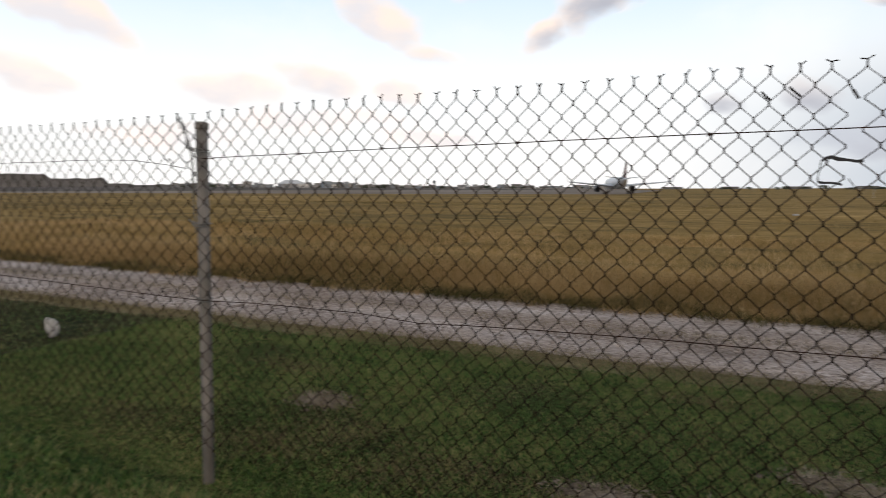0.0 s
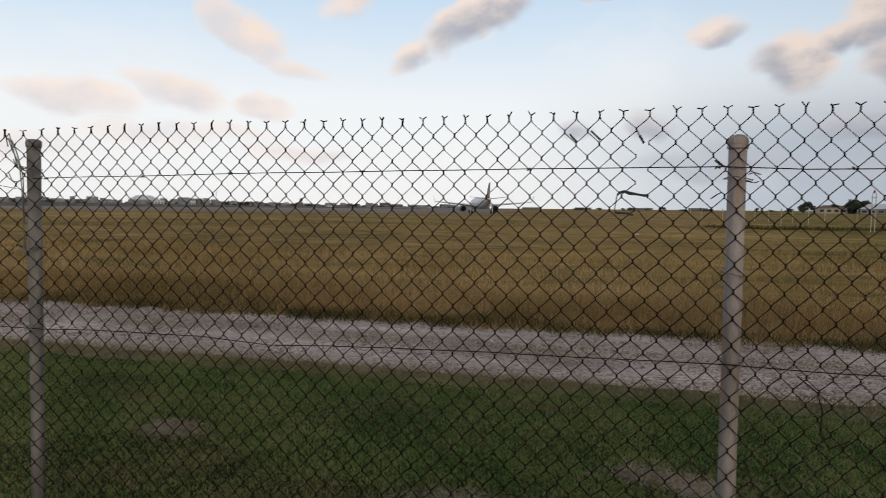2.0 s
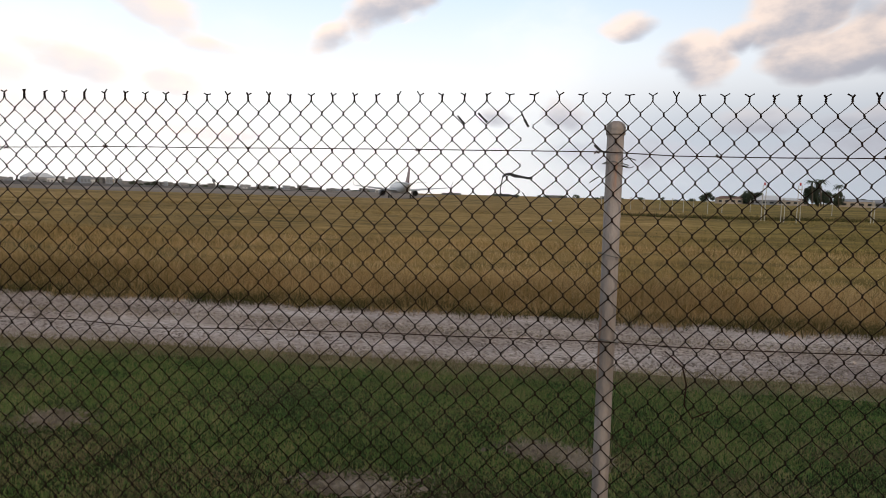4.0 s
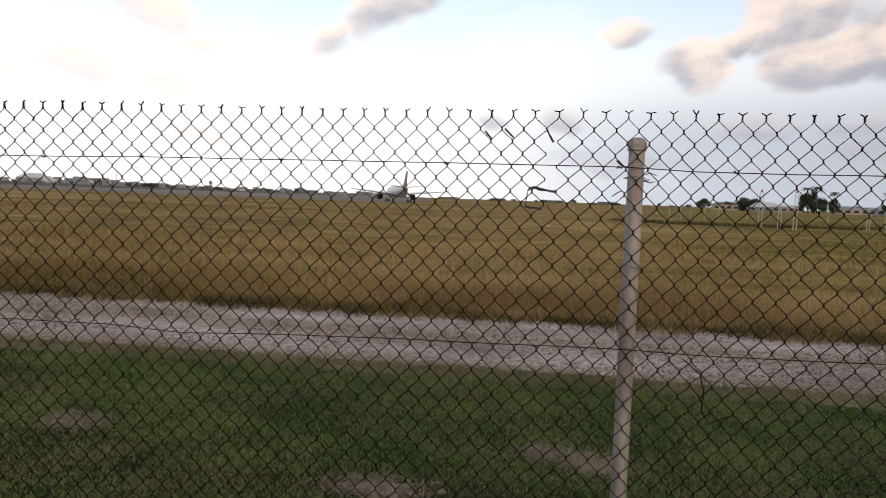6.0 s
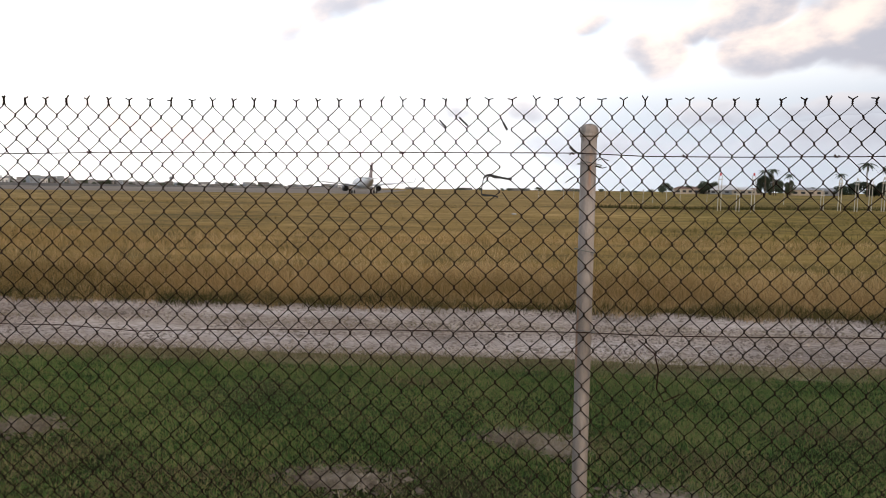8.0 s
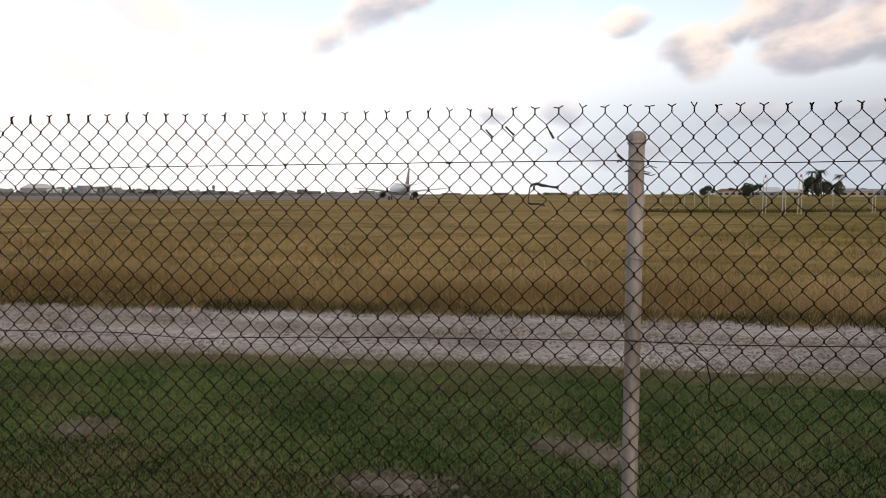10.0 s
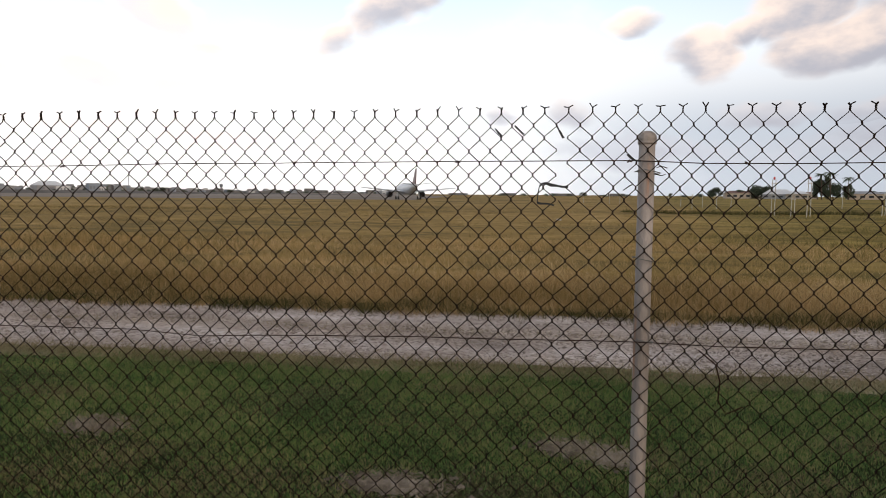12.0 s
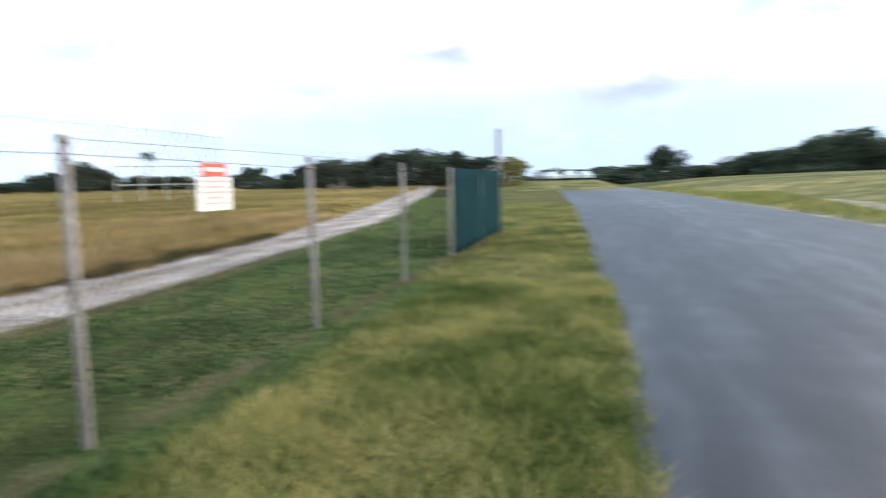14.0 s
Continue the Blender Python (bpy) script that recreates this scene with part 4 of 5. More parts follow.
def fence_y(x):
    return -0.034 + 0.006 * math.sin(x * 2.3) + 0.004 * math.sin(x * 5.1 + 1)


for k in sorted(COLS):
    if k + 1 not in COLS:
        continue
    x0, x1 = COLS[k], COLS[k + 1]
    xm = (x0 + x1) / 2
    for left, right_x, me, pts in ((x0, xm, ZIG_A, WIRE_A), (xm, x1, ZIG_B, WIRE_B)):
        if x0 < -3.0 or x1 > 21.0:
            continue
        m = Matrix.LocRotScale((left, fence_y(left), 0.012 * noise.noise((left * 0.8, 0, 0))), Euler((0, 0, math.atan2(fence_y(right_x) - fence_y(left), right_x - left))), ((right_x - left) / 0.04, 1, 1))
        if k == TORN_K and me is ZIG_B:
            upper = [q for q in pts if q[2] > 1.765] + [(0.018, -0.004, 1.728)]
            lower = [(0.012, -0.002, 1.49)] + [q for q in pts if q[2] < 1.475]
            for piece in (upper, lower):
                link_part("mesh_wire", wire_mesh(piece), fence, "torn wire end", m)
        elif x0 < 7.4:
            turn_of = tip_rng.choice((0, 0, 0, 0, 1, 2, 3, 4))
            link_part("mesh_wire", (VARIANTS_A if me is ZIG_A else VARIANTS_B)[turn_of], fence, "", m)
        else:
            v, f = tube_data([m @ Vector(q) for q in pts[2:]], 0.0007, 3, False)
            rest_f += [tuple(i + len(rest_v) for i in q) for q in f]
            rest_v += v
far_mesh = link_part("mesh_panel", mesh_of("mesh_panel", rest_v, rest_f, M["wire"], smooth=True), fence, "more of the same rusty mesh")
far_mesh["kind"] = "stuff"

POST = lathe("post", [(0.0, -0.3), (0.0295, -0.3), (0.0295, 0.4), (0.0298, 1.0), (0.0293, 1.70)], M["post"])
OLD_POST = lathe("post", [(0.0, -0.3), (0.0295, -0.3), (0.0295, 0.4), (0.0298, 1.0), (0.0293, 1.70)], M["old_post"])
OLD_CAP = lathe("cap", [(0.0295, 1.700), (0.0335, 1.702), (0.034, 1.712), (0.034, 1.726), (0.031, 1.733), (0.02, 1.737), (0.003, 1.739)], M["old_post"])
CAP = lathe("cap", [(0.0295, 1.700), (0.0335, 1.702), (0.0342, 1.708), (0.0325, 1.712), (0.0340, 1.716), (0.0342, 1.726), (0.031, 1.736), (0.024, 1.744), (0.013, 1.749), (0.003, 1.750)], M["post"])
TALL = lathe("corner_post", [(0.0, -0.3), (0.055, -0.3), (0.055, 2.85), (0.05, 2.90), (0.02, 2.93)], M["post"])
POSTS = [(-6, 0, 0), (-3, 0, 0.01), (-0.042, 0.0, 0.060), (3, 0, -0.002), (6, 0, 0.02), (9, 0, 0.0), (12, 0, 0.01), (15, 0, -0.01), (18, 0, 0.0)] + [(21 + 3 * i, 0.6 * i, 0.0) for i in range(1, 14)]
for i, (x, y, dz) in enumerate(POSTS):
    lean = 1.0 if i == 2 else 0.4 * math.sin(i * 1.3)
    ob = link_part("post", OLD_POST if i == 2 else POST, fence, "weathered grey tubular post with rust streaks", pose(x - 1.75 * math.tan(radians(lean)), y, dz, 0.4 * math.sin(i * 2.1), lean, 0))
    link_part("cap", OLD_CAP if i == 2 else CAP, ob)
link_part("corner_post", TALL, fence, "taller pale grey corner post", pose(21, 0, 0))


def strand(pts, radius, barb_every=0.0, jitter=0.004, seed=0.0, thin=0.0011):
    """A line wire through the points, with little twisted barbs on it."""
    dense = []
    for (x0, z0), (x1, z1) in zip(pts, pts[1:]):
        n = max(1, int((x1 - x0) / 0.09))
        for i in range(n):
            t = i / n
            x = x0 + (x1 - x0) * t
            dense.append((x, fence_y(x) - 0.004, z0 + (z1 - z0) * t + jitter * noise.noise((x * 2.1, seed, 0))))
    dense.append((pts[-1][0], fence_y(pts[-1][0]) - 0.004, pts[-1][1]))
    lines = [(dense, radius)]
    if barb_every:
        for x in [0.08, 0.616, 1.055, 1.652, 2.305, 2.935, 3.338, 3.86] + [4.4 + barb_every * i for i in range(int((pts[-1][0] - 4.4) / barb_every))]:
            z = float(np.interp(x, [d[0] for d in dense], [d[2] for d in dense]))
            y, s = fence_y(x) - 0.005, 1 if int(x * 7) % 2 else -1
            lines.append(([(x - 0.008, y - 0.006, z + 0.007 * s), (x - 0.003, y - 0.003, z - 0.002), (x, y + 0.003, z + 0.003), (x + 0.003, y - 0.003, z - 0.003), (x + 0.009, y - 0.004, z + 0.005 * s)], thin))
    V, F = [], []
    for line, r in lines:
        v, f = tube_data(line, r, 5)
        F += [tuple(i + len(V) for i in q) for q in f]
        V += v
    return mesh_of("line_wire", V, F, M["line"], smooth=True)


UPPER = [(0.0, 1.612), (0.62, 1.621), (1.055, 1.627), (1.65, 1.631), (2.3, 1.636), (2.94, 1.638), (3.0, 1.636), (3.2, 1.627), (3.55, 1.628), (3.95, 1.632), (4.8, 1.65), (6.0, 1.662), (7.0, 1.652), (9.0, 1.625), (12.0, 1.63), (15, 1.63), (18, 1.63), (21, 1.64)]
LOWER = [(-3, 0.93), (-0.49, 0.91), (0.03, 0.907), (0.5, 0.925), (0.9, 0.93), (1.23, 0.916), (1.77, 0.944), (2.27, 0.954), (3.0, 0.97), (3.3, 0.965), (3.8, 0.975), (4.5, 0.995), (6.0, 0.985), (9.0, 0.96), (12, 0.95), (21, 0.95)]
link_part("line_wire", strand(UPPER, 0.0019, 0.55, 0.003, 1.0, 0.0030), fence, "rusty barbed line wire threaded near the top")
link_part("line_wire", strand(LOWER, 0.0019, 0.0, 0.005, 5.0), fence, "rusty line wire at mid height")
link_part("line_wire", strand([(-3.0, 1.62), (-0.85, 1.625), (-0.5, 1.615), (-0.25, 1.59), (-0.1, 1.565)], 0.0016, 0.0, 0.006, 9.0), fence, "loose broken line wire")
link_part("line_wire", strand([(6.0, 1.745), (9.0, 1.75), (12.0, 1.75), (21.0, 1.75)], 0.0015, 0.0, 0.004, 3.0), fence, "thin top wire")
TIE = tubes("tie_wire", [[(-0.034, -0.03, 0.0), (-0.03, -0.046, 0.006), (0.0, -0.048, 0.0), (0.032, -0.044, -0.006), (0.04, -0.02, -0.01), (0.03, 0.03, 0.0), (-0.03, 0.03, 0.0), (-0.036, -0.02, 0.004)]], 0.0019, M["galv"], 5)
KNOT = tubes("tie_wire", [
    [(-0.036, -0.02, 0.004), (-0.034, -0.04, 0.012), (0.0, -0.05, 0.008), (0.03, -0.044, 0.002), (0.038, -0.01, 0.0), (0.02, 0.034, 0.0), (-0.02, 0.034, 0.0), (-0.036, -0.02, 0.004)],
    [(-0.038, -0.03, -0.01), (-0.02, -0.048, -0.004), (0.012, -0.05, -0.008), (0.034, -0.04, -0.012), (0.038, -0.01, -0.01)],
    [(0.0, -0.05, 0.008), (0.012, -0.056, -0.002), (0.026, -0.058, -0.022), (0.03, -0.055, -0.034)],
    [(-0.012, -0.05, 0.0), (-0.02, -0.056, 0.016), (-0.036, -0.056, 0.024), (-0.046, -0.052, 0.014)]], 0.0026, M["galv"], 5)
for x, z in ((-0.036, 1.655), (-0.042, 1.29), (-0.05, 0.91)):
    link_part("tie_wire", KNOT, fence, "knotted galvanised tie wire round a post", pose(x, 0, z, 0, 0, 15 * math.sin(z * 9)))
for x, z in ((3, 1.60), (3, 1.28), (3, 0.975), (6, 1.63), (6, 0.95), (9, 1.63), (9, 0.95)):
    link_part("tie_wire", TIE, fence, "thin galvanised tie wire round a post", pose(x, 0, z, 0, 0, 20 * math.sin(z * 9)))
link_part("tie_wire", tubes("tie_wire", [[(3.03, -0.04, 1.612), (3.045, -0.05, 1.618), (3.065, -0.055, 1.61)], [(3.02, -0.045, 1.59), (3.045, -0.055, 1.583), (3.06, -0.05, 1.588)]], 0.0016, M["line"], 5), fence)

# frayed strands that hang beside a post
link_part("frayed_strand", tubes("frayed_strand", [
    [(-0.128, -0.045, 1.80), (-0.103, -0.05, 1.745), (-0.063, -0.05, 1.68), (-0.053, -0.05, 1.585), (-0.050, -0.05, 1.37), (-0.038, -0.05, 1.25)],
    [(-0.116, -0.04, 1.79), (-0.088, -0.045, 1.75), (-0.056, -0.055, 1.69), (-0.042, -0.05, 1.62), (-0.044, -0.052, 1.4)],
    [(-0.133, -0.045, 1.76), (-0.136, -0.05, 1.80), (-0.118, -0.05, 1.82), (-0.104, -0.05, 1.775), (-0.064, -0.058, 1.665)],
    [(-0.103, -0.045, 1.70), (-0.078, -0.05, 1.665), (-0.048, -0.055, 1.66), (-0.023, -0.055, 1.645)],
    [(-0.238, -0.04, 1.60), (-0.213, -0.05, 1.62), (-0.193, -0.05, 1.60), (-0.203, -0.045, 1.57)],
    [(-0.138, -0.04, 1.635), (-0.108, -0.05, 1.60), (-0.078, -0.05, 1.595), (-0.048, -0.05, 1.61)]], 0.0028, M["galv"], 5), fence, "frayed grey wire strands hanging beside a post")

# a bent hook of loose wire in the mesh
link_part("loose_wire", tubes("loose_wire", [[(3.20, -0.045, 0.95), (3.26, -0.05, 0.90), (3.275, -0.055, 0.84), (3.27, -0.06, 0.77), (3.30, -0.055, 0.72), (3.36, -0.05, 0.75)]], 0.0028, M["line"], 5), fence, "bent piece of loose wire in the mesh")

# green cloth tied to the mesh near the corner
def cloth_panel(x0, x1):
    V, F, nx, nz = [], [], 24, 8
    for i in range(nx + 1):
        for j in range(nz + 1):
            x, z = x0 + (x1 - x0) * i / nx, 0.05 + 1.68 * j / nz
            V.append((x, -0.055 + 0.02 * noise.noise((x * 1.4, z * 1.2, 0)), z + 0.02 * noise.noise((x * 2, 3, z))))
    for i in range(nx):
        for j in range(nz):
            a = i * (nz + 1) + j
            F.append((a, a + nz + 1, a + nz + 2, a + 1))
    me = mesh_of("shade_cloth", V, F, M["cloth"], smooth=True)
    ob = new("shade_cloth", me)
    sol = ob.modifiers.new("thick", "SOLIDIFY")
    sol.thickness = 0.003
    tagged(ob, "dark green shade cloth tied along the fence", "shade cloth", "shade cloths on the fence")


cloth_panel(15.05, 17.95)
cloth_panel(18.05, 20.95)


# tape scraps caught in the mesh
def scrap(pts, width, label="strip of black tape caught in the wire mesh"):
    n = len(pts)
    V, F = [], []
    for i, (x, y, z) in enumerate(pts):
        a, b = Vector(pts[max(i - 1, 0)]), Vector(pts[min(i + 1, n - 1)])
        d = (b - a).normalized()
        nrm = Vector((-d.z, 0, d.x)) * width / 2 * (0.7 + 0.6 * abs(noise.noise((x * 30, z * 30, 1))))
        for off in (0.002, -0.002):
            V += [Vector((x, y + off, z)) + nrm, Vector((x, y + off, z)) - nrm]
    for i in range(n - 1):
        a, b = i * 4, i * 4 + 4
        F += [(a, a + 1, b + 1, b), (a + 2, b + 2, b + 3, a + 3), (a, b, b + 2, a + 2), (a + 1, a + 3, b + 3, b + 1)]
    F += [(0, 2, 3, 1), (4 * n - 4, 4 * n - 3, 4 * n - 1, 4 * n - 2)]
    tagged(new("tape_scrap", mesh_of("tape_scrap", V, F, M["tape"])), label, "tape scrap", "tape scraps on the fence")


FY = -0.044
scrap([(2.613, FY, 1.543), (2.622, FY, 1.552), (2.636, FY, 1.555), (2.655, FY, 1.548), (2.68, FY, 1.545), (2.70, FY, 1.541), (2.718, FY, 1.542)], 0.010)
scrap([(2.613, FY, 1.545), (2.609, FY, 1.52), (2.606, FY, 1.497), (2.606, FY, 1.482)], 0.004)
scrap([(2.606, FY, 1.482), (2.62, FY, 1.479), (2.645, FY, 1.479), (2.668, FY, 1.473)], 0.008)
scrap([(2.445, FY, 1.757), (2.458, FY, 1.742), (2.472, FY, 1.728)], 0.008)
scrap([(2.519, FY, 1.766), (2.535, FY, 1.75), (2.552, FY, 1.734)], 0.008)
scrap([(2.682, FY, 1.746), (2.692, FY, 1.728), (2.697, FY, 1.72)], 0.009)
scrap([(2.925, FY, 1.66), (2.94, FY, 1.645), (2.955, FY, 1.638), (2.975, FY, 1.636)], 0.009)
scrap([(2.915, FY, 1.53), (2.935, FY, 1.545), (2.95, FY, 1.553)], 0.005)


# warning sign wired to the fence
def sign():
    ob = empty("warning_sign", pose(7.29, -0.05, 1.295, 1.5, 0, 0), "small white and red warning sign wired to the mesh", "sign")
    bm = box(bmesh.new(), (-0.205, -0.003, 0.0), (0.205, 0.003, 0.245), 0.002)
    plate = part("plate", bm, M["sign_white"], ob, "white plate")
    bm = box(bmesh.new(), (-0.15, -0.003, 0.25), (0.15, 0.003, 0.345), 0.002)
    header = part("header", bm, M["sign_red"], ob, "red header plate")
    for w, x, z, h in ((0.19, 0.0, 0.285, 0.03),):
        part("letter_bar", box(bmesh.new(), (x - w / 2, -0.006, z), (x + w / 2, -0.004, z + h)), M["sign_white"], header)
    for i, (w, z) in enumerate(((0.33, 0.205), (0.30, 0.165), (0.34, 0.125), (0.26, 0.085), (0.31, 0.045))):
        part("letter_bar", box(bmesh.new(), (-w / 2, -0.006, z), (w / 2, -0.004, z + 0.018)), M["print"], plate)


sign()


# ---------------------------------------------------------------- aircraft
def aircraft():
    """Twin-engined airliner seen from behind; its nose points along its own +x."""
    x, y, z = far(-12.6, 168)
    ob = empty("airliner", pose(x, y, 0.05, 0, 0, 90 + 22), "white twin-engine airliner with a dark red tail on the runway", "aircraft")
    ob.scale = (0.765, 0.765, 0.765)
    prof = [(-17.5, 0.15, 4.6), (-16, 0.6, 4.45), (-13, 1.2, 4.1), (-9, 1.75, 3.75), (-5, 1.95, 3.6), (10, 1.95, 3.6), (14, 1.8, 3.5), (16.5, 1.3, 3.3), (18, 0.7, 3.1), (18.8, 0.1, 3.0)]
    V, F, S = [], [], 20
    for px, r, pz in prof:
        for k in range(S):
            a = 2 * math.pi * k / S
            V.append((px, r * math.cos(a), pz + r * math.sin(a)))
    for i in range(len(prof) - 1):
        for k in range(S):
            F.append((i * S + k, i * S + (k + 1) % S, (i + 1) * S + (k + 1) % S, (i + 1) * S + k))
    link_part("fuselage", mesh_of("fuselage", V, F, M["plane_white"], smooth=True), ob)

    def slab(name, root, tip, mat, label=""):
        """A tapered wing from a root chord to a tip chord; each is (x0, x1, y, z, thickness)."""
        V = []
        for x0, x1, y, z, t in (root, tip):
            for f, h in ((0.0, 0.0), (0.15, 0.5), (0.4, 0.6), (1.0, 0.0), (0.4, -0.4), (0.15, -0.4)):
                V.append((x1 + (x0 - x1) * f, y, z + h * t))
        F = [(i, (i + 1) % 6, 6 + (i + 1) % 6, 6 + i) for i in range(6)] + [tuple(range(6)), tuple(range(11, 5, -1))]
        bm = bmesh.new()
        vs = [bm.verts.new(v) for v in V]
        for f in F:
            bm.faces.new([vs[i] for i in f])
        return part(name, bm, mat, ob, label, smooth=False)

    for s in (1, -1):
        slab("wing", (-3.5, 4.2, s * 1.6, 2.6, 0.9), (-6.2, -4.6, s * 16.6, 4.0, 0.25), M["plane_grey"])
        slab("winglet", (-6.4, -4.8, s * 16.6, 4.0, 0.15), (-7.2, -6.4, s * 17.1, 6.2, 0.1), M["plane_white"])
        slab("tailplane", (-16.6, -13.2, s * 0.7, 4.9, 0.35), (-17.6, -16.2, s * 6.2, 5.5, 0.15), M["plane_grey"])
        V, F, S = [], [], 18
        prof = [(5.6, 0.85), (5.9, 1.05), (5.2, 1.15), (3.0, 1.12), (1.6, 0.85), (1.4, 0.7), (2.0, 0.6)]
        for px, r in prof:
            for k in range(S):
                a = 2 * math.pi * k / S
                V.append((px, s * 5.75 + r * math.cos(a), 1.75 + r * math.sin(a)))
        for i in range(len(prof) - 1):
            for k in range(S):
                F.append((i * S + k, i * S + (k + 1) % S, (i + 1) * S + (k + 1) % S, (i + 1) * S + k))
        F.append(tuple((len(prof) - 1) * S + k for k in range(S)))
        link_part("engine", mesh_of("engine", V, F, M["plane_dark"], smooth=True), ob, "dark engine nacelle")
        bm = box(bmesh.new(), (-1.6, s * 3.8 - 0.15, 0.5), (-1.3, s * 3.8 + 0.15, 2.6), 0.03)
        part("gear_leg", bm, M["plane_grey"], ob)
        for dy in (-0.45, 0.45):
            bm = bmesh.new()
            bmesh.ops.create_cone(bm, cap_ends=True, segments=16, radius1=0.56, radius2=0.56, depth=0.4, matrix=Matrix.Translation((-1.45, s * 3.8 + dy, 0.56)) @ Matrix.Rotation(math.pi / 2, 4, "X"))
            part("wheel", bm, M["rubber"], ob)
    V = []
    for y in (0.16, -0.16):
        V += [(-10.2, y, 5.3), (-16.2, y, 5.0), (-17.6, y * 0.5, 10.0), (-15.6, y * 0.5, 10.0), (-12.2, y * 0.8, 6.6)]
    bm = bmesh.new()
    vs = [bm.verts.new(v) for v in V]
    bm.faces.new(vs[:5])
    bm.faces.new(vs[:4:-1])
    for i in range(5):
        bm.faces.new((vs[i], vs[(i + 1) % 5], vs[5 + (i + 1) % 5], vs[5 + i]))
    part("tail_fin", bm, M["plane_red"], ob, "dark red tail fin")


aircraft()


# ---------------------------------------------------------------- approach lights
def light_pole(name_group, x, y, h, twin, red):
    ob = empty("approach_light", pose(x, y, 0, 0, 0, 20), "white twin-tube approach light mast in the grass" if twin else "white slender approach light post in the grass", "light mast", name_group)
    for dx in ((-0.12, 0.12) if twin else (0.0,)):
        bm = bmesh.new()
        bmesh.ops.create_cone(bm, cap_ends=True, segments=10, radius1=0.026, radius2=0.022, depth=h, matrix=Matrix.Translation((dx, 0, h / 2)))
        part("tube", bm, M["white_pole"], ob)
    if twin:
        part("crossbar", box(bmesh.new(), (-0.17, -0.025, h - 0.28), (0.17, 0.025, h - 0.23), 0.005), M["white_pole"], ob)
    bm = bmesh.new()
    bmesh.ops.create_cone(bm, cap_ends=True, segments=12, radius1=0.045, radius2=0.065, depth=0.12, matrix=Matrix.Translation((0, 0, h + 0.04)))
    bmesh.ops.create_uvsphere(bm, u_segments=10, v_segments=6, radius=0.06, matrix=Matrix.Translation((0, 0, h + 0.11)))
    part("lamp_head", bm, M["red_lamp"] if red else M["white_pole"], ob, "red lamp" if red else "", smooth=True)


for a, d, h, red in ((18.3, 46, 2.6, True), (19.7, 46, 1.6, False), (20.8, 46, 2.6, True), (25.65, 52, 1.6, False), (26.8, 52, 2.45, False), (27.87, 52, 2.4, False), (28.75, 53, 2.4, False), (29.55, 53, 2.5, False)):
    light_pole("approach lights", *far(a, d)[:2], h, True, red)
for a, d in ((12.2, 65), (13.0, 72), (14.1, 66), (15.2, 72), (17.3, 80), (7.9, 74), (9.0, 80), (10.3, 84), (11.3, 80), (5.4, 92), (6.3, 95), (23.0, 76), (3.2, 104)):
    light_pole("approach lights", *far(a, d)[:2], 1.5, False, False)


def light_frame(azimuth, d, width, h):
    x, y, _ = far(azimuth, d)
    ob = empty("light_gantry", pose(x, y, 0, 0, 0, -azimuth + 12), "white tubular light gantry standing in the grass", "gantry")
    n = 5
    for i in range(n):
        px = -width / 2 + width * i / (n - 1)
        part("upright", box(bmesh.new(), (px - 0.05, -0.05, 0), (px + 0.05, 0.05, h), 0.01), M["white_pole"], ob)
    for z in (h - 0.1, h * 0.5):
        part("rail", box(bmesh.new(), (-width / 2, -0.04, z), (width / 2, 0.04, z + 0.08), 0.01), M["white_pole"], ob)


light_frame(53.0, 62, 8.0, 3.4)


# ---------------------------------------------------------------- trees and palms
def crown_mesh(seed, w, d, h, base, leaves, leaf, mat):
    """Leaf cards in uneven clumps, over a w x d x h crown that begins at the height base."""
    r = np.random.default_rng(seed)
    clumps = 15
    c = np.stack([r.uniform(-0.5, 0.5, clumps) * w * 0.75, r.uniform(-0.5, 0.5, clumps) * d * 0.75, base + h * r.uniform(0.12, 0.82, clumps)], 1)
    rad = r.uniform(0.18, 0.34, clumps)
    pick = r.integers(0, clumps, leaves)
    dirs = r.normal(0, 1, (leaves, 3))
    dirs /= np.linalg.norm(dirs, axis=1)[:, None]
    pos = c[pick] + dirs * (rad[pick] * r.uniform(0.55, 1.08, leaves))[:, None] * np.array([w, d, h * 0.8]) * 0.75
    pos[:, 2] = np.maximum(pos[:, 2], base * 0.6)
    u = r.normal(0, 1, (leaves, 3))
    u /= np.linalg.norm(u, axis=1)[:, None]
    v = np.cross(u, r.normal(0, 1, (leaves, 3)))
    v /= np.linalg.norm(v, axis=1)[:, None]
    s = (leaf * r.uniform(0.6, 1.4, leaves))[:, None]
    quad = np.stack([pos - u * s, pos - v * s * 0.45, pos + u * s, pos + v * s * 0.45], 1).reshape(-1, 3)
    k = np.arange(leaves)[:, None] * 4
    return mesh_of("crown", quad, np.concatenate([k, k + 1, k + 2, k + 3], 1), mat)


def trunk_mesh(seed, h, r0):
    r = random.Random(seed)
    lines = [([(0, 0, -0.2), (0.1 * r.uniform(-1, 1), 0.1, h * 0.3), (0.3 * r.uniform(-1, 1), 0.2 * r.uniform(-1, 1), h * 0.75)], [r0, r0 * 0.75, r0 * 0.35])]
    for i in range(5):
        a, z = r.uniform(0, 6.28), h * r.uniform(0.3, 0.5)
        lines.append(([(0, 0, z), (math.cos(a) * h * 0.13, math.sin(a) * h * 0.13, z + h * 0.15), (math.cos(a) * h * 0.28, math.sin(a) * h * 0.28, z + h * 0.28)], [r0 * 0.45, r0 * 0.3, r0 * 0.12]))
    V, F = [], []
    for pts, rad in lines:
        v, f = tube_data(pts, rad, 7)
        F += [tuple(i + len(V) for i in q) for q in f]
        V += v
    return mesh_of("trunk", V, F, M["bark"], smooth=True)


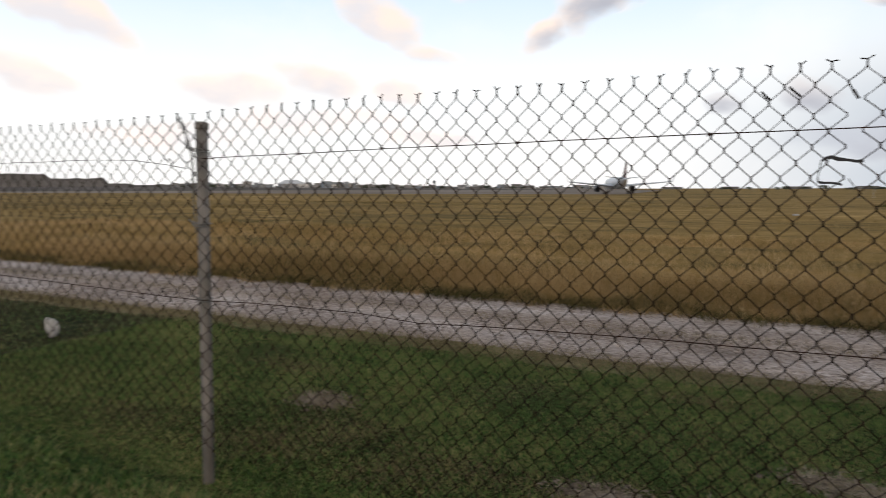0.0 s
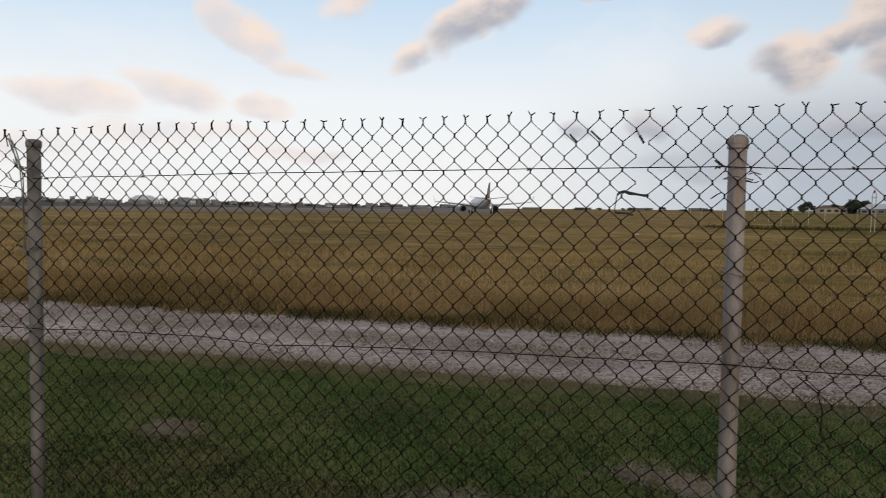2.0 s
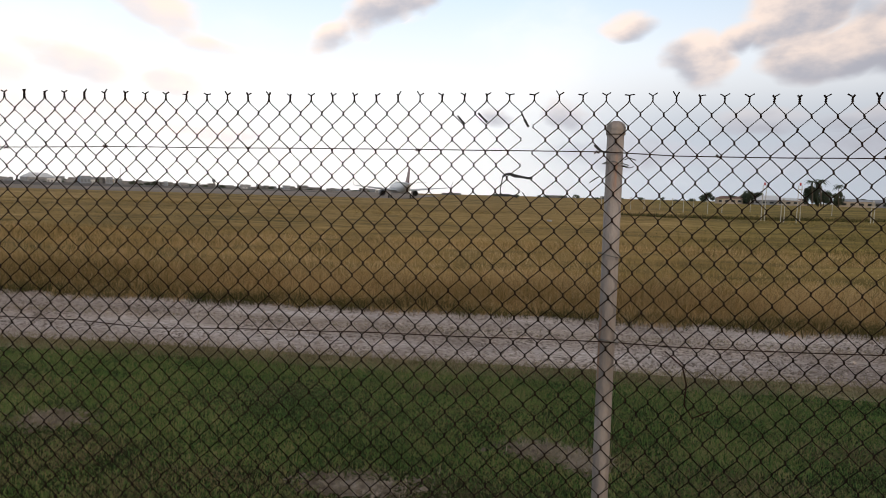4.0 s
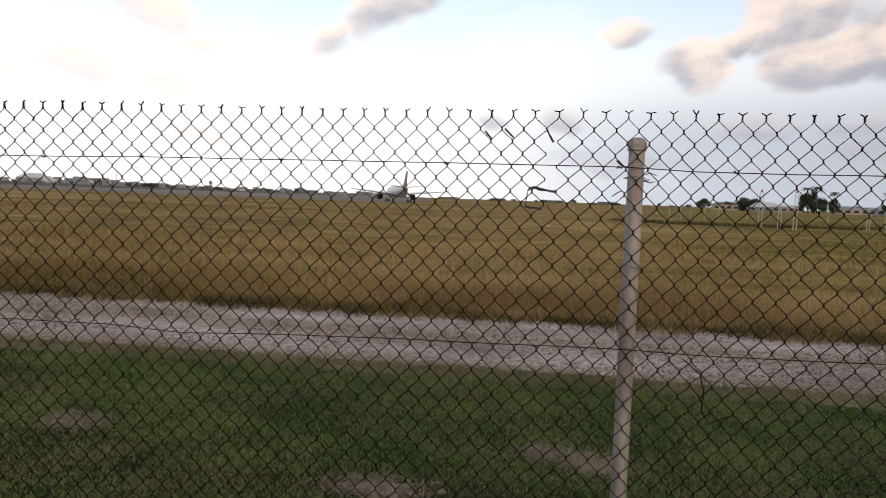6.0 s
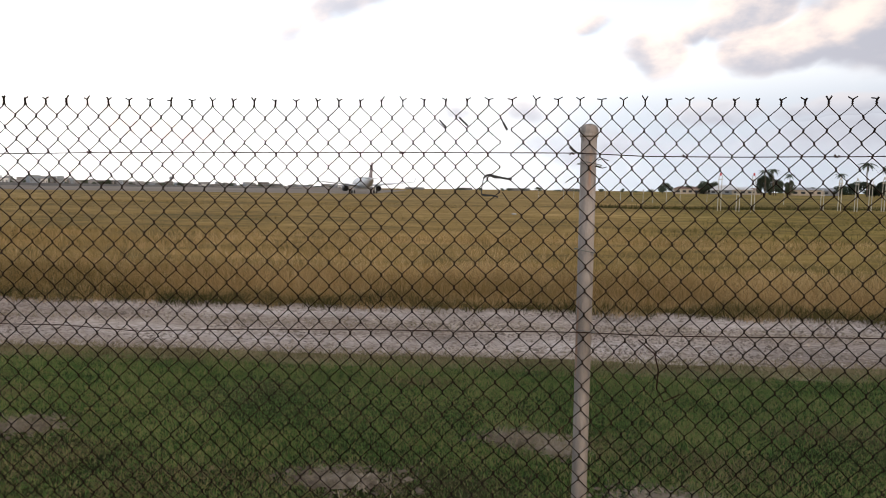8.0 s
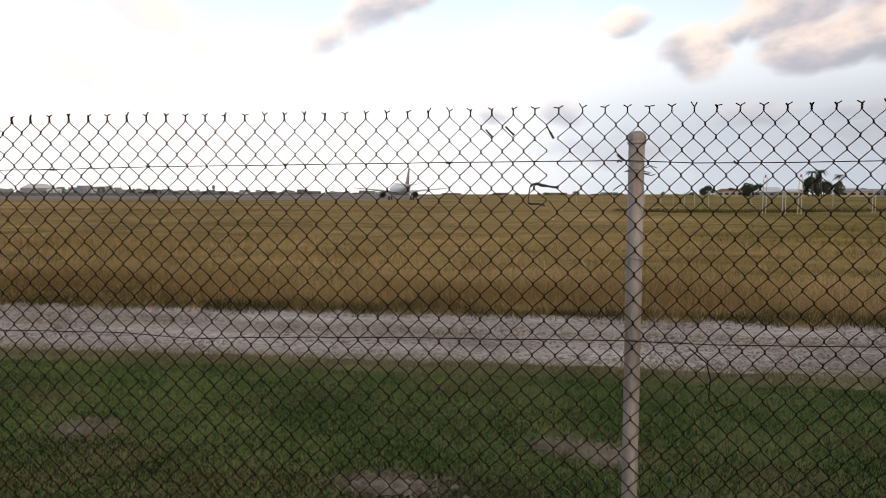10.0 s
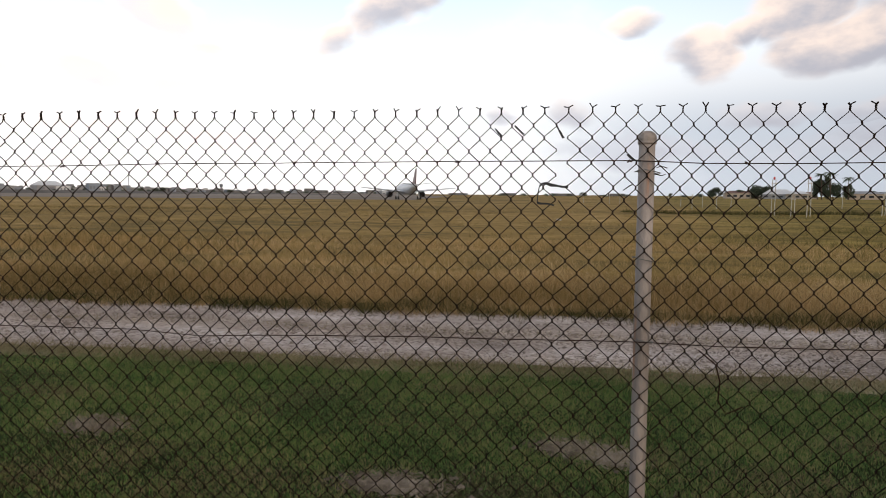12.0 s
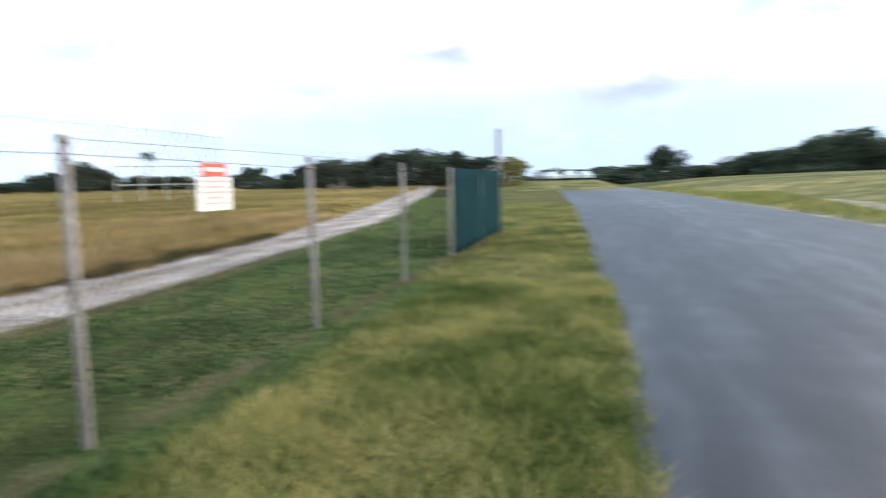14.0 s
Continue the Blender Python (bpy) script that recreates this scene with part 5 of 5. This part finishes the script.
TREE_KINDS = {}


def tree(x, y, h, w, kind=0, yellow=False, group="trees beyond the airfield", label=""):
    lean_kind = label.startswith(("hazy", "low"))
    key = (kind, yellow, lean_kind)
    if key not in TREE_KINDS:
        TREE_KINDS[key] = (trunk_mesh(kind, 1.0, 0.035), crown_mesh(kind + 20, 1.0, 1.0, 0.95, 0.05, 900 if lean_kind else 4200, 0.07 if lean_kind else 0.037, M["leaf_y" if yellow else "leaf"]))
    t, c = TREE_KINDS[key]
    ob = empty("tree", pose(x, y, 0, 0, 0, 77 * kind + x), label or "dark green broadleaf tree with a dense uneven crown", "tree", group)
    link_part("trunk", t, ob, "", Matrix.Diagonal((h, h, h, 1)))
    link_part("crown", c, ob, "", Matrix.Diagonal((w, w, h, 1)))


def palm_meshes(seed):
    r = random.Random(seed)
    v, f = tube_data([(0, 0, -0.02), (0.02, 0.01, 0.3), (0.05, 0.0, 0.65), (0.06, 0.02, 0.9)], [0.02, 0.016, 0.013, 0.012], 8)
    trunk = mesh_of("trunk", v, f, M["bark"], smooth=True)
    V, F = [], []
    for i in range(20):
        a, rise_ = 2 * math.pi * i / 20 + r.uniform(-0.2, 0.2), r.uniform(-0.1, 0.9)
        length = r.uniform(0.22, 0.30)
        prev = None
        for j in range(9):
            t = j / 8
            p = Vector((0.06 + math.cos(a) * length * t, 0.02 + math.sin(a) * length * t, 0.9 + rise_ * length * t - 0.9 * length * t * t))
            wv = Vector((-math.sin(a), math.cos(a), -0.5)) * 0.035 * math.sin(math.pi * (0.12 + 0.83 * t))
            wv2 = Vector((math.sin(a), -math.cos(a), -0.5)) * 0.035 * math.sin(math.pi * (0.12 + 0.83 * t))
            if prev:
                n = len(V)
                V += [prev, p, p + wv * 1.0, prev + (p - prev) * 0.4 + wv, p + wv2, prev + (p - prev) * 0.4 + wv2]
                F += [(n, n + 1, n + 2), (n, n + 2, n + 3), (n, n + 4, n + 1), (n, n + 5, n + 4)]
            prev = p
    return trunk, mesh_of("fronds", V, F, M["leaf"])


PALMS = [palm_meshes(3), palm_meshes(8)]


def palm(x, y, h, kind=0):
    ob = empty("palm_tree", pose(x, y, 0, 0, 0, 51 * kind + x * 3), "tall palm with a slender trunk and drooping fronds", "palm", "palms beyond the airfield")
    t, c = PALMS[kind % 2]
    link_part("trunk", t, ob, "", Matrix.Diagonal((h, h, h, 1)))
    link_part("fronds", c, ob, "", Matrix.Diagonal((h, h, h, 1)))


def place_tree(a, d, el, w, kind, yellow=False, group="trees beyond the airfield", label=""):
    x, y, _ = far(a, d)
    tree(x, y, rise(a, d, el), w, kind, yellow, group, label)


def place_palm(a, d, el, kind):
    x, y, _ = far(a, d)
    palm(x, y, rise(a, d, el) * 1.03, kind)


for a, d, el, w, k in ((13.8, 430, 0.86, 9, 0), (16.0, 450, 0.62, 9, 1), (16.9, 450, 0.98, 10, 2), (17.6, 450, 1.0, 9, 0), (21.4, 420, 1.45, 7.5, 3), (21.9, 420, 1.75, 8, 1), (22.4, 420, 1.2, 7, 0), (23.3, 430, 1.15, 6.5, 1), (24.9, 440, 0.5, 9, 2), (26.7, 400, 0.75, 7, 0), (27.9, 390, 0.95, 13, 3), (28.9, 390, 1.0, 13, 1), (29.8, 390, 1.05, 13, 2), (30.6, 385, 1.3, 13, 2), (31.4, 380, 1.75, 14, 0), (32.4, 380, 1.95, 15, 3), (33.6, 385, 1.2, 14, 1), (34.8, 400, 0.7, 14, 2),
                       (39.0, 370, 0.7, 14, 1), (40.6, 360, 0.7, 14, 2), (42.2, 345, 0.8, 15, 0), (43.6, 335, 1.2, 16, 3), (45.0, 330, 1.9, 18, 1), (46.6, 320, 2.3, 18, 2), (48.0, 320, 1.9, 17, 0), (49.6, 320, 1.2, 15, 1), (52.0, 330, 1.0, 16, 3), (54.0, 330, 1.0, 16, 2), (56.0, 320, 1.1, 15, 0), (57.6, 300, 1.2, 14, 1), (59.3, 280, 1.7, 12, 3), (61.0, 270, 1.0, 13, 0),
                       (62.6, 185, 1.4, 11, 1), (64.2, 180, 1.9, 11, 2), (65.8, 172, 2.3, 11, 3), (67.4, 166, 2.5, 12, 0), (69.2, 160, 2.7, 12, 1), (71.0, 158, 2.9, 12, 2), (72.8, 155, 3.1, 12, 3), (74.8, 150, 3.4, 12, 0), (76.4, 150, 3.1, 10, 1), (78.0, 150, 2.6, 10, 2), (79.8, 150, 2.3, 10, 3)):
    place_tree(a, d, el, w, k)
wood = random.Random(5)
for i in range(14):
    place_tree(12.6 - 17 * i / 13 + wood.uniform(-0.5, 0.5), wood.uniform(620, 700), wood.uniform(0.06, 0.26), wood.uniform(4, 8), i % 4, label="low dark green tree on the far edge of the field")
far_rng = random.Random(12)
for i in range(96):
    a = -52 + 36 * i / 95 + far_rng.uniform(-0.5, 0.5)
    x, y, _ = far(a, far_rng.uniform(860, 985))
    tree(x, y, far_rng.uniform(3.5, 10.0) * (1.0 if a < -32 else 0.7), far_rng.uniform(4, 10), i % 4, label="hazy dark green tree among the airport buildings")
place_tree(82.4, 92, 2.3, 6, 2, True, "", "yellowing shrubby tree beside the road bend")
for a, d, el, w, k in ((86.5, 150, 1.2, 11, 0), (88.6, 150, 1.2, 12, 1), (91.2, 140, 1.15, 10, 2), (93.2, 135, 1.2, 10, 3), (95.4, 118, 2.9, 7, 2), (97.2, 130, 1.3, 9, 0), (99.2, 130, 1.35, 10, 1), (101.0, 135, 1.3, 9, 2), (102.6, 125, 2.0, 10, 3), (104.0, 122, 2.5, 10, 0), (105.4, 120, 2.9, 10, 1), (107.0, 118, 3.2, 10, 2), (108.6, 116, 3.5, 10, 3), (110.2, 116, 3.4, 10, 0), (111.8, 116, 3.2, 10, 1), (113.6, 118, 3.0, 11, 2), (115.6, 120, 2.8, 11, 3)):
    place_tree(a, d, el, w, k, group="trees beyond the road")
hedge = random.Random(9)
for i in range(17):
    place_tree(84.6 + 1.15 * i, hedge.uniform(124, 138), hedge.uniform(0.45, 0.8), hedge.uniform(8, 12), i % 4, group="trees beyond the road", label="low dark green shrub under the trees")
for i in range(26):
    place_tree(39.5 + 1.55 * i, hedge.uniform(205, 225) * (1.55 if i < 13 else 1.0), hedge.uniform(0.35, 0.6), hedge.uniform(12, 16) * (1.5 if i < 13 else 1.0), i % 4, label="low dark green shrub under the trees")
for a, d, el, k in ((21.6, 415, 1.85, 0), (22.2, 410, 1.95, 1), (23.35, 420, 1.55, 1), (26.8, 400, 1.55, 0), (28.45, 380, 2.35, 0), (29.6, 380, 2.05, 1), (38.0, 300, 2.95, 0), (38.8, 300, 1.7, 1), (51.1, 270, 3.0, 1)):
    place_palm(a, d, el, k)


# ---------------------------------------------------------------- buildings
def house(a, d, width, depth, eaves, ridge, wall, roof, windows=4, turn=0.0, label="", category="house", flat=False):
    x, y, _ = far(a, d)
    ob = empty("house" if category == "house" else "airport_building", pose(x, y, 1.5 if d > 800 and a < -20 else 0, 0, 0, -a + turn), label, category, "buildings round the airfield")
    w, dd = width / 2, depth / 2
    part("wall", box(bmesh.new(), (-w, -dd, 0), (w, dd, eaves)), wall, ob)
    bm = bmesh.new()
    if flat:
        box(bm, (-w - 0.3, -dd - 0.3, eaves), (w + 0.3, dd + 0.3, eaves + ridge), 0.1)
    else:
        vs = [bm.verts.new(q) for q in ((-w - .5, -dd - .5, eaves), (w + .5, -dd - .5, eaves), (w + .5, dd + .5, eaves), (-w - .5, dd + .5, eaves), (-w * 0.6, 0, ridge), (w * 0.6, 0, ridge))]
        for f in ((0, 1, 5, 4), (1, 2, 5), (2, 3, 4, 5), (3, 0, 4), (3, 2, 1, 0)):
            bm.faces.new([vs[i] for i in f])
    part("roof", bm, roof, ob)
    for i in range(windows):
        cx = -w + width * (i + 0.5) / windows
        ww, hh = width / windows * 0.28, eaves * 0.2
        part("window", box(bmesh.new(), (cx - ww, -dd - 0.06, eaves * 0.5 - hh), (cx + ww, -dd + 0.04, eaves * 0.5 + hh)), M["glass"] if d < 800 else M["hazed_glass"], ob)


house(15.6, 450, 15, 12, 3.4, 5.0, M["wall_tan"], M["roof_red"], 4, 8, "low tan bungalow with a brown hipped roof")
house(17.0, 460, 12, 12, 3.6, 6.0, M["wall_tan"], M["roof_red"], 3, -6, "low tan bungalow with a brown hipped roof")
house(18.6, 445, 16, 12, 2.8, 5.8, M["wall_pale"], M["roof_pale"], 4, -6, "white house with a broad pale metal roof")
house(19.9, 440, 12, 10, 3.0, 4.6, M["wall_tan"], M["roof_pale"], 3, 4, "low house with a pale roof and reddish walls")
house(20.7, 460, 9, 10, 3.0, 4.4, M["wall_tan"], M["roof_red"], 3, 4, "low tan bungalow with a brown hipped roof")
house(24.4, 440, 17, 12, 3.2, 4.8, M["wall_tan"], M["roof_grey"], 4, 10, "low tan bungalow with a grey roof")
house(25.9, 445, 12, 10, 3.0, 4.6, M["wall_pale"], M["roof_grey"], 3, -8, "low bungalow with a grey roof")
house(35.8, 400, 17, 12, 3.0, 4.6, M["wall_pale"], M["roof_grey"], 3, 12, "low white bungalow with a pale grey roof")
house(36.9, 410, 12, 12, 3.4, 5.4, M["wall_tan"], M["roof_pale"], 3, 2, "low tan bungalow with a pale roof")
house(101.4, 140, 10, 8, 4.0, 5.4, M["wall_pale"], M["roof_grey"], 3, 5, "white house with a grey roof among trees")
house(67.5, 172, 9, 7, 3.0, 5.0, M["wall_tan"], M["roof_grey"], 3, 8, "tan house with a grey roof under the trees")
# airport buildings across the apron
house(-41.4, 900, 30, 30, 7.0, 12.5, M["wall_pale"], M["roof_pale"], 3, 15, "large blue-grey aircraft hangar", "airport building")
house(-44.6, 930, 40, 25, 5.0, 0.8, M["wall_blue"], M["roof_grey"], 8, 0, "long blue-grey flat-roofed cargo shed", "airport building", True)
house(-38.6, 920, 34, 20, 4.0, 1.0, M["wall_pale"], M["roof_grey"], 8, 0, "long pale flat-roofed terminal wing", "airport building", True)
house(-36.8, 940, 18, 20, 7, 1.0, M["wall_tan"], M["roof_grey"], 6, 0, "tan flat-roofed airport block", "airport building", True)
house(-34.2, 930, 60, 20, 5.0, 1.0, M["wall_pale"], M["roof_grey"], 12, 0, "long pale flat-roofed terminal wing", "airport building", True)
house(-31.0, 950, 40, 20, 4.0, 0.9, M["wall_pale"], M["roof_grey"], 8, 0, "long pale flat-roofed terminal wing", "airport building", True)
house(-28.0, 960, 30, 20, 3.2, 0.9, M["wall_blue"], M["roof_grey"], 6, 0, "low blue-grey airport shed", "airport building", True)
house(-48.0, 930, 34, 20, 5.5, 1.0, M["wall_pale"], M["roof_grey"], 8, 0, "long pale flat-roofed terminal wing", "airport building", True)
for a, w, hgt in ((-25.0, 22, 2.8), (-21.5, 26, 2.5), (-17.5, 20, 2.4), (-8.0, 30, 3.2), (-3.5, 24, 3.6), (1.5, 30, 3.6), (6.0, 26, 4.0)):
    house(a, 900, w * 0.9, 14, hgt * 0.8, 0.6, M["scrub"], M["roof_grey"], 6, 0, "low pale flat-roofed building across the airfield", "airport building", True)


def mast(a, d, el, top):
    x, y, _ = far(a, d)
    h = rise(a, d, el)
    ob = empty("control_tower" if top else "radio_mast", pose(x, y, 0), "slender pale control tower with a glazed cab" if top else "thin grey lattice radio mast", "tower")
    r = 1.6 if top else 0.5
    link_part("shaft", lathe("shaft", [(r, 0), (r * 0.8, h * 0.8), (r * 0.7, h if not top else h - 5)], M["wall_pale"], 10), ob)
    if top:
        link_part("cab", lathe("cab", [(1.6, h - 5), (2.3, h - 4), (2.5, h - 1.2), (1.2, h)], M["hazed_glass"], 10, False), ob)


mast(-35.8, 960, 1.45, False)
mast(-28.7, 980, 0.75, True)


def ridge():
    """A low wooded ridge far off beyond the apron."""
    V, F, n = [], [], 70
    for i in range(n + 1):
        a = -75 + 27.5 * i / n
        h = 1.5 + 1000 * math.tan(radians((1.15 if a < -60 else 0.85 if a < -56 else 0.4) + 0.2 * noise.noise((a * 0.35, 1, 0)) + 0.12 * noise.noise((a * 1.7, 4, 0)))) * min(1, (n - i) / 8 + 0.35)
        for d, z in ((985, -1.0), (1000, h), (1060, h * 0.9), (1100, -1.0)):
            x, y, _ = far(a, d)
            V.append((x, y, z))
    for i in range(n):
        for j in range(3):
            F.append((i * 4 + j, i * 4 + j + 1, i * 4 + j + 5, i * 4 + j + 4))
    tagged(new("wooded_ridge", mesh_of("wooded_ridge", V, F, M["scrub"], smooth=False)), "dark wooded ridge across the airfield", "ridge", kind="structure")


ridge()


def scrub_bank():
    """A low dark bank of scrub along the far side of the apron."""
    V, F, n = [], [], 120
    for i in range(n + 1):
        a = -70 + 52 * i / n
        h = float(np.interp(a, [-70, -50, -40, -30, -18], [3.0, 2.8, 2.4, 1.8, 0.8])) + 0.25 * noise.noise((a * 0.9, 2, 0)) + 0.2 * noise.noise((a * 4.3, 7, 0))
        for d, z in ((455, 0.0), (462, h * 0.8), (470, h), (500, h), (520, 0.0)):
            x, y, _ = far(a, d)
            V.append((x, y, z))
    for i in range(n):
        for j in range(4):
            F.append((i * 5 + j, i * 5 + j + 1, i * 5 + j + 6, i * 5 + j + 5))
    tagged(new("scrub_bank", mesh_of("scrub_bank", V, F, M["scrub"])), "low dark grey-brown bank beyond the runway", "bank", kind="structure")


scrub_bank()
city = random.Random(31)
for i in range(96):
    a = -50.5 + 38 * i / 95 + city.uniform(-0.4, 0.4)
    house(a, city.uniform(880, 980), city.uniform(3, 15), 14, city.uniform(3.0, 9.5) * (1.0 if a < -34 else 0.6), city.uniform(0.5, 1.2), M[city.choice(["wall_pale", "wall_blue", "wall_blue", "wall_white", "scrub", "scrub"])], M["roof_grey"], city.randint(2, 5), city.uniform(-15, 15), "small hazy flat-roofed building beyond the runway", "airport building", True)


# ---------------------------------------------------------------- parked cars
def car_meshes(paint):
    prof = [(-2.1, 0.35), (-2.15, 0.75), (-1.95, 0.95), (-1.2, 1.02), (-0.75, 1.42), (0.75, 1.46), (1.45, 1.0), (2.1, 0.85), (2.15, 0.4), (1.9, 0.3), (-1.9, 0.3)]
    bm = bmesh.new()
    rings = []
    for y, inset in ((-0.86, 0.06), (-0.8, 0.0), (0.8, 0.0), (0.86, 0.06)):
        rings.append([bm.verts.new((px * (1 - inset * 0.3), y * (0.86 if pz > 1.2 else 1.0), pz - (inset if pz > 0.9 else 0))) for px, pz in prof])
    for a, b in zip(rings, rings[1:]):
        for i in range(len(prof)):
            j = (i + 1) % len(prof)
            bm.faces.new((a[i], a[j], b[j], b[i]))
    bm.faces.new(rings[0][::-1])
    bm.faces.new(rings[-1])
    body = bm_mesh("body", bm, paint)
    bm = bmesh.new()
    for s in (-1, 1):
        vs = [bm.verts.new((px, s * y, pz)) for px, y, pz in ((-1.02, 0.885, 1.02), (-0.7, 0.76, 1.36), (0.7, 0.76, 1.39), (1.2, 0.885, 1.02))]
        bm.faces.new(vs)
    glass = bm_mesh("window", bm, M["glass"])
    bm = bmesh.new()
    bmesh.ops.create_cone(bm, cap_ends=True, segments=16, radius1=0.32, radius2=0.32, depth=0.22, matrix=Matrix.Rotation(math.pi / 2, 4, "X"))
    return body, glass, bm_mesh("wheel", bm, M["rubber"])


CARS = {"car_white": car_meshes(M["car_white"]), "car_silver": car_meshes(M["car_silver"])}


def car(a, d, turn, paint, label):
    x, y, _ = far(a, d)
    ob = empty("car", pose(x, y, 1.27, 0, 0, turn), label, "car", "cars parked by the road")
    body, glass, wheel = CARS[paint]
    link_part("body", body, ob)
    link_part("window", glass, ob)
    for wx in (-1.3, 1.3):
        for wy in (-0.78, 0.78):
            link_part("wheel", wheel, ob, "", pose(wx, wy, 0.32))


car(84.9, 100, 10, "car_silver", "silver car parked beside the road bend")
car(86.1, 106, -15, "car_white", "white car parked beside the road bend")
car(87.6, 98, 5, "car_white", "white car parked on the grass by the road")
car(88.8, 108, 20, "car_white", "white car parked further along the road")

# pale litter lying in the field
bm = bmesh.new()
bmesh.ops.create_icosphere(bm, subdivisions=2, radius=0.07)
for v in bm.verts:
    v.co = Vector((v.co.x * 1.8, v.co.y, v.co.z * 0.7)) * (1 + 0.35 * noise.noise(v.co * 9))
litter = new("litter", bm_mesh("litter", bm, M["litter"], True))
litter.location = (3.2, 27.5, 0.36)
tagged(litter, "crumpled pale plastic litter caught in the grass", "litter")

bm = bmesh.new()
bmesh.ops.create_icosphere(bm, subdivisions=3, radius=0.12)
for v in bm.verts:
    v.co = Vector((v.co.x * 0.9, v.co.y * 0.8, v.co.z * 1.1 + 0.1)) * (1 + 0.5 * noise.noise(v.co * 11) + 0.25 * noise.noise(v.co * 27))
bag = new("plastic_bag", bm_mesh("plastic_bag", bm, M["litter"], False))
bag.scale = (0.5, 0.5, 0.72)
bag.location = (-3.79, 1.37, 0.02)
tagged(bag, "crumpled white plastic bag lying on the grass", "litter")
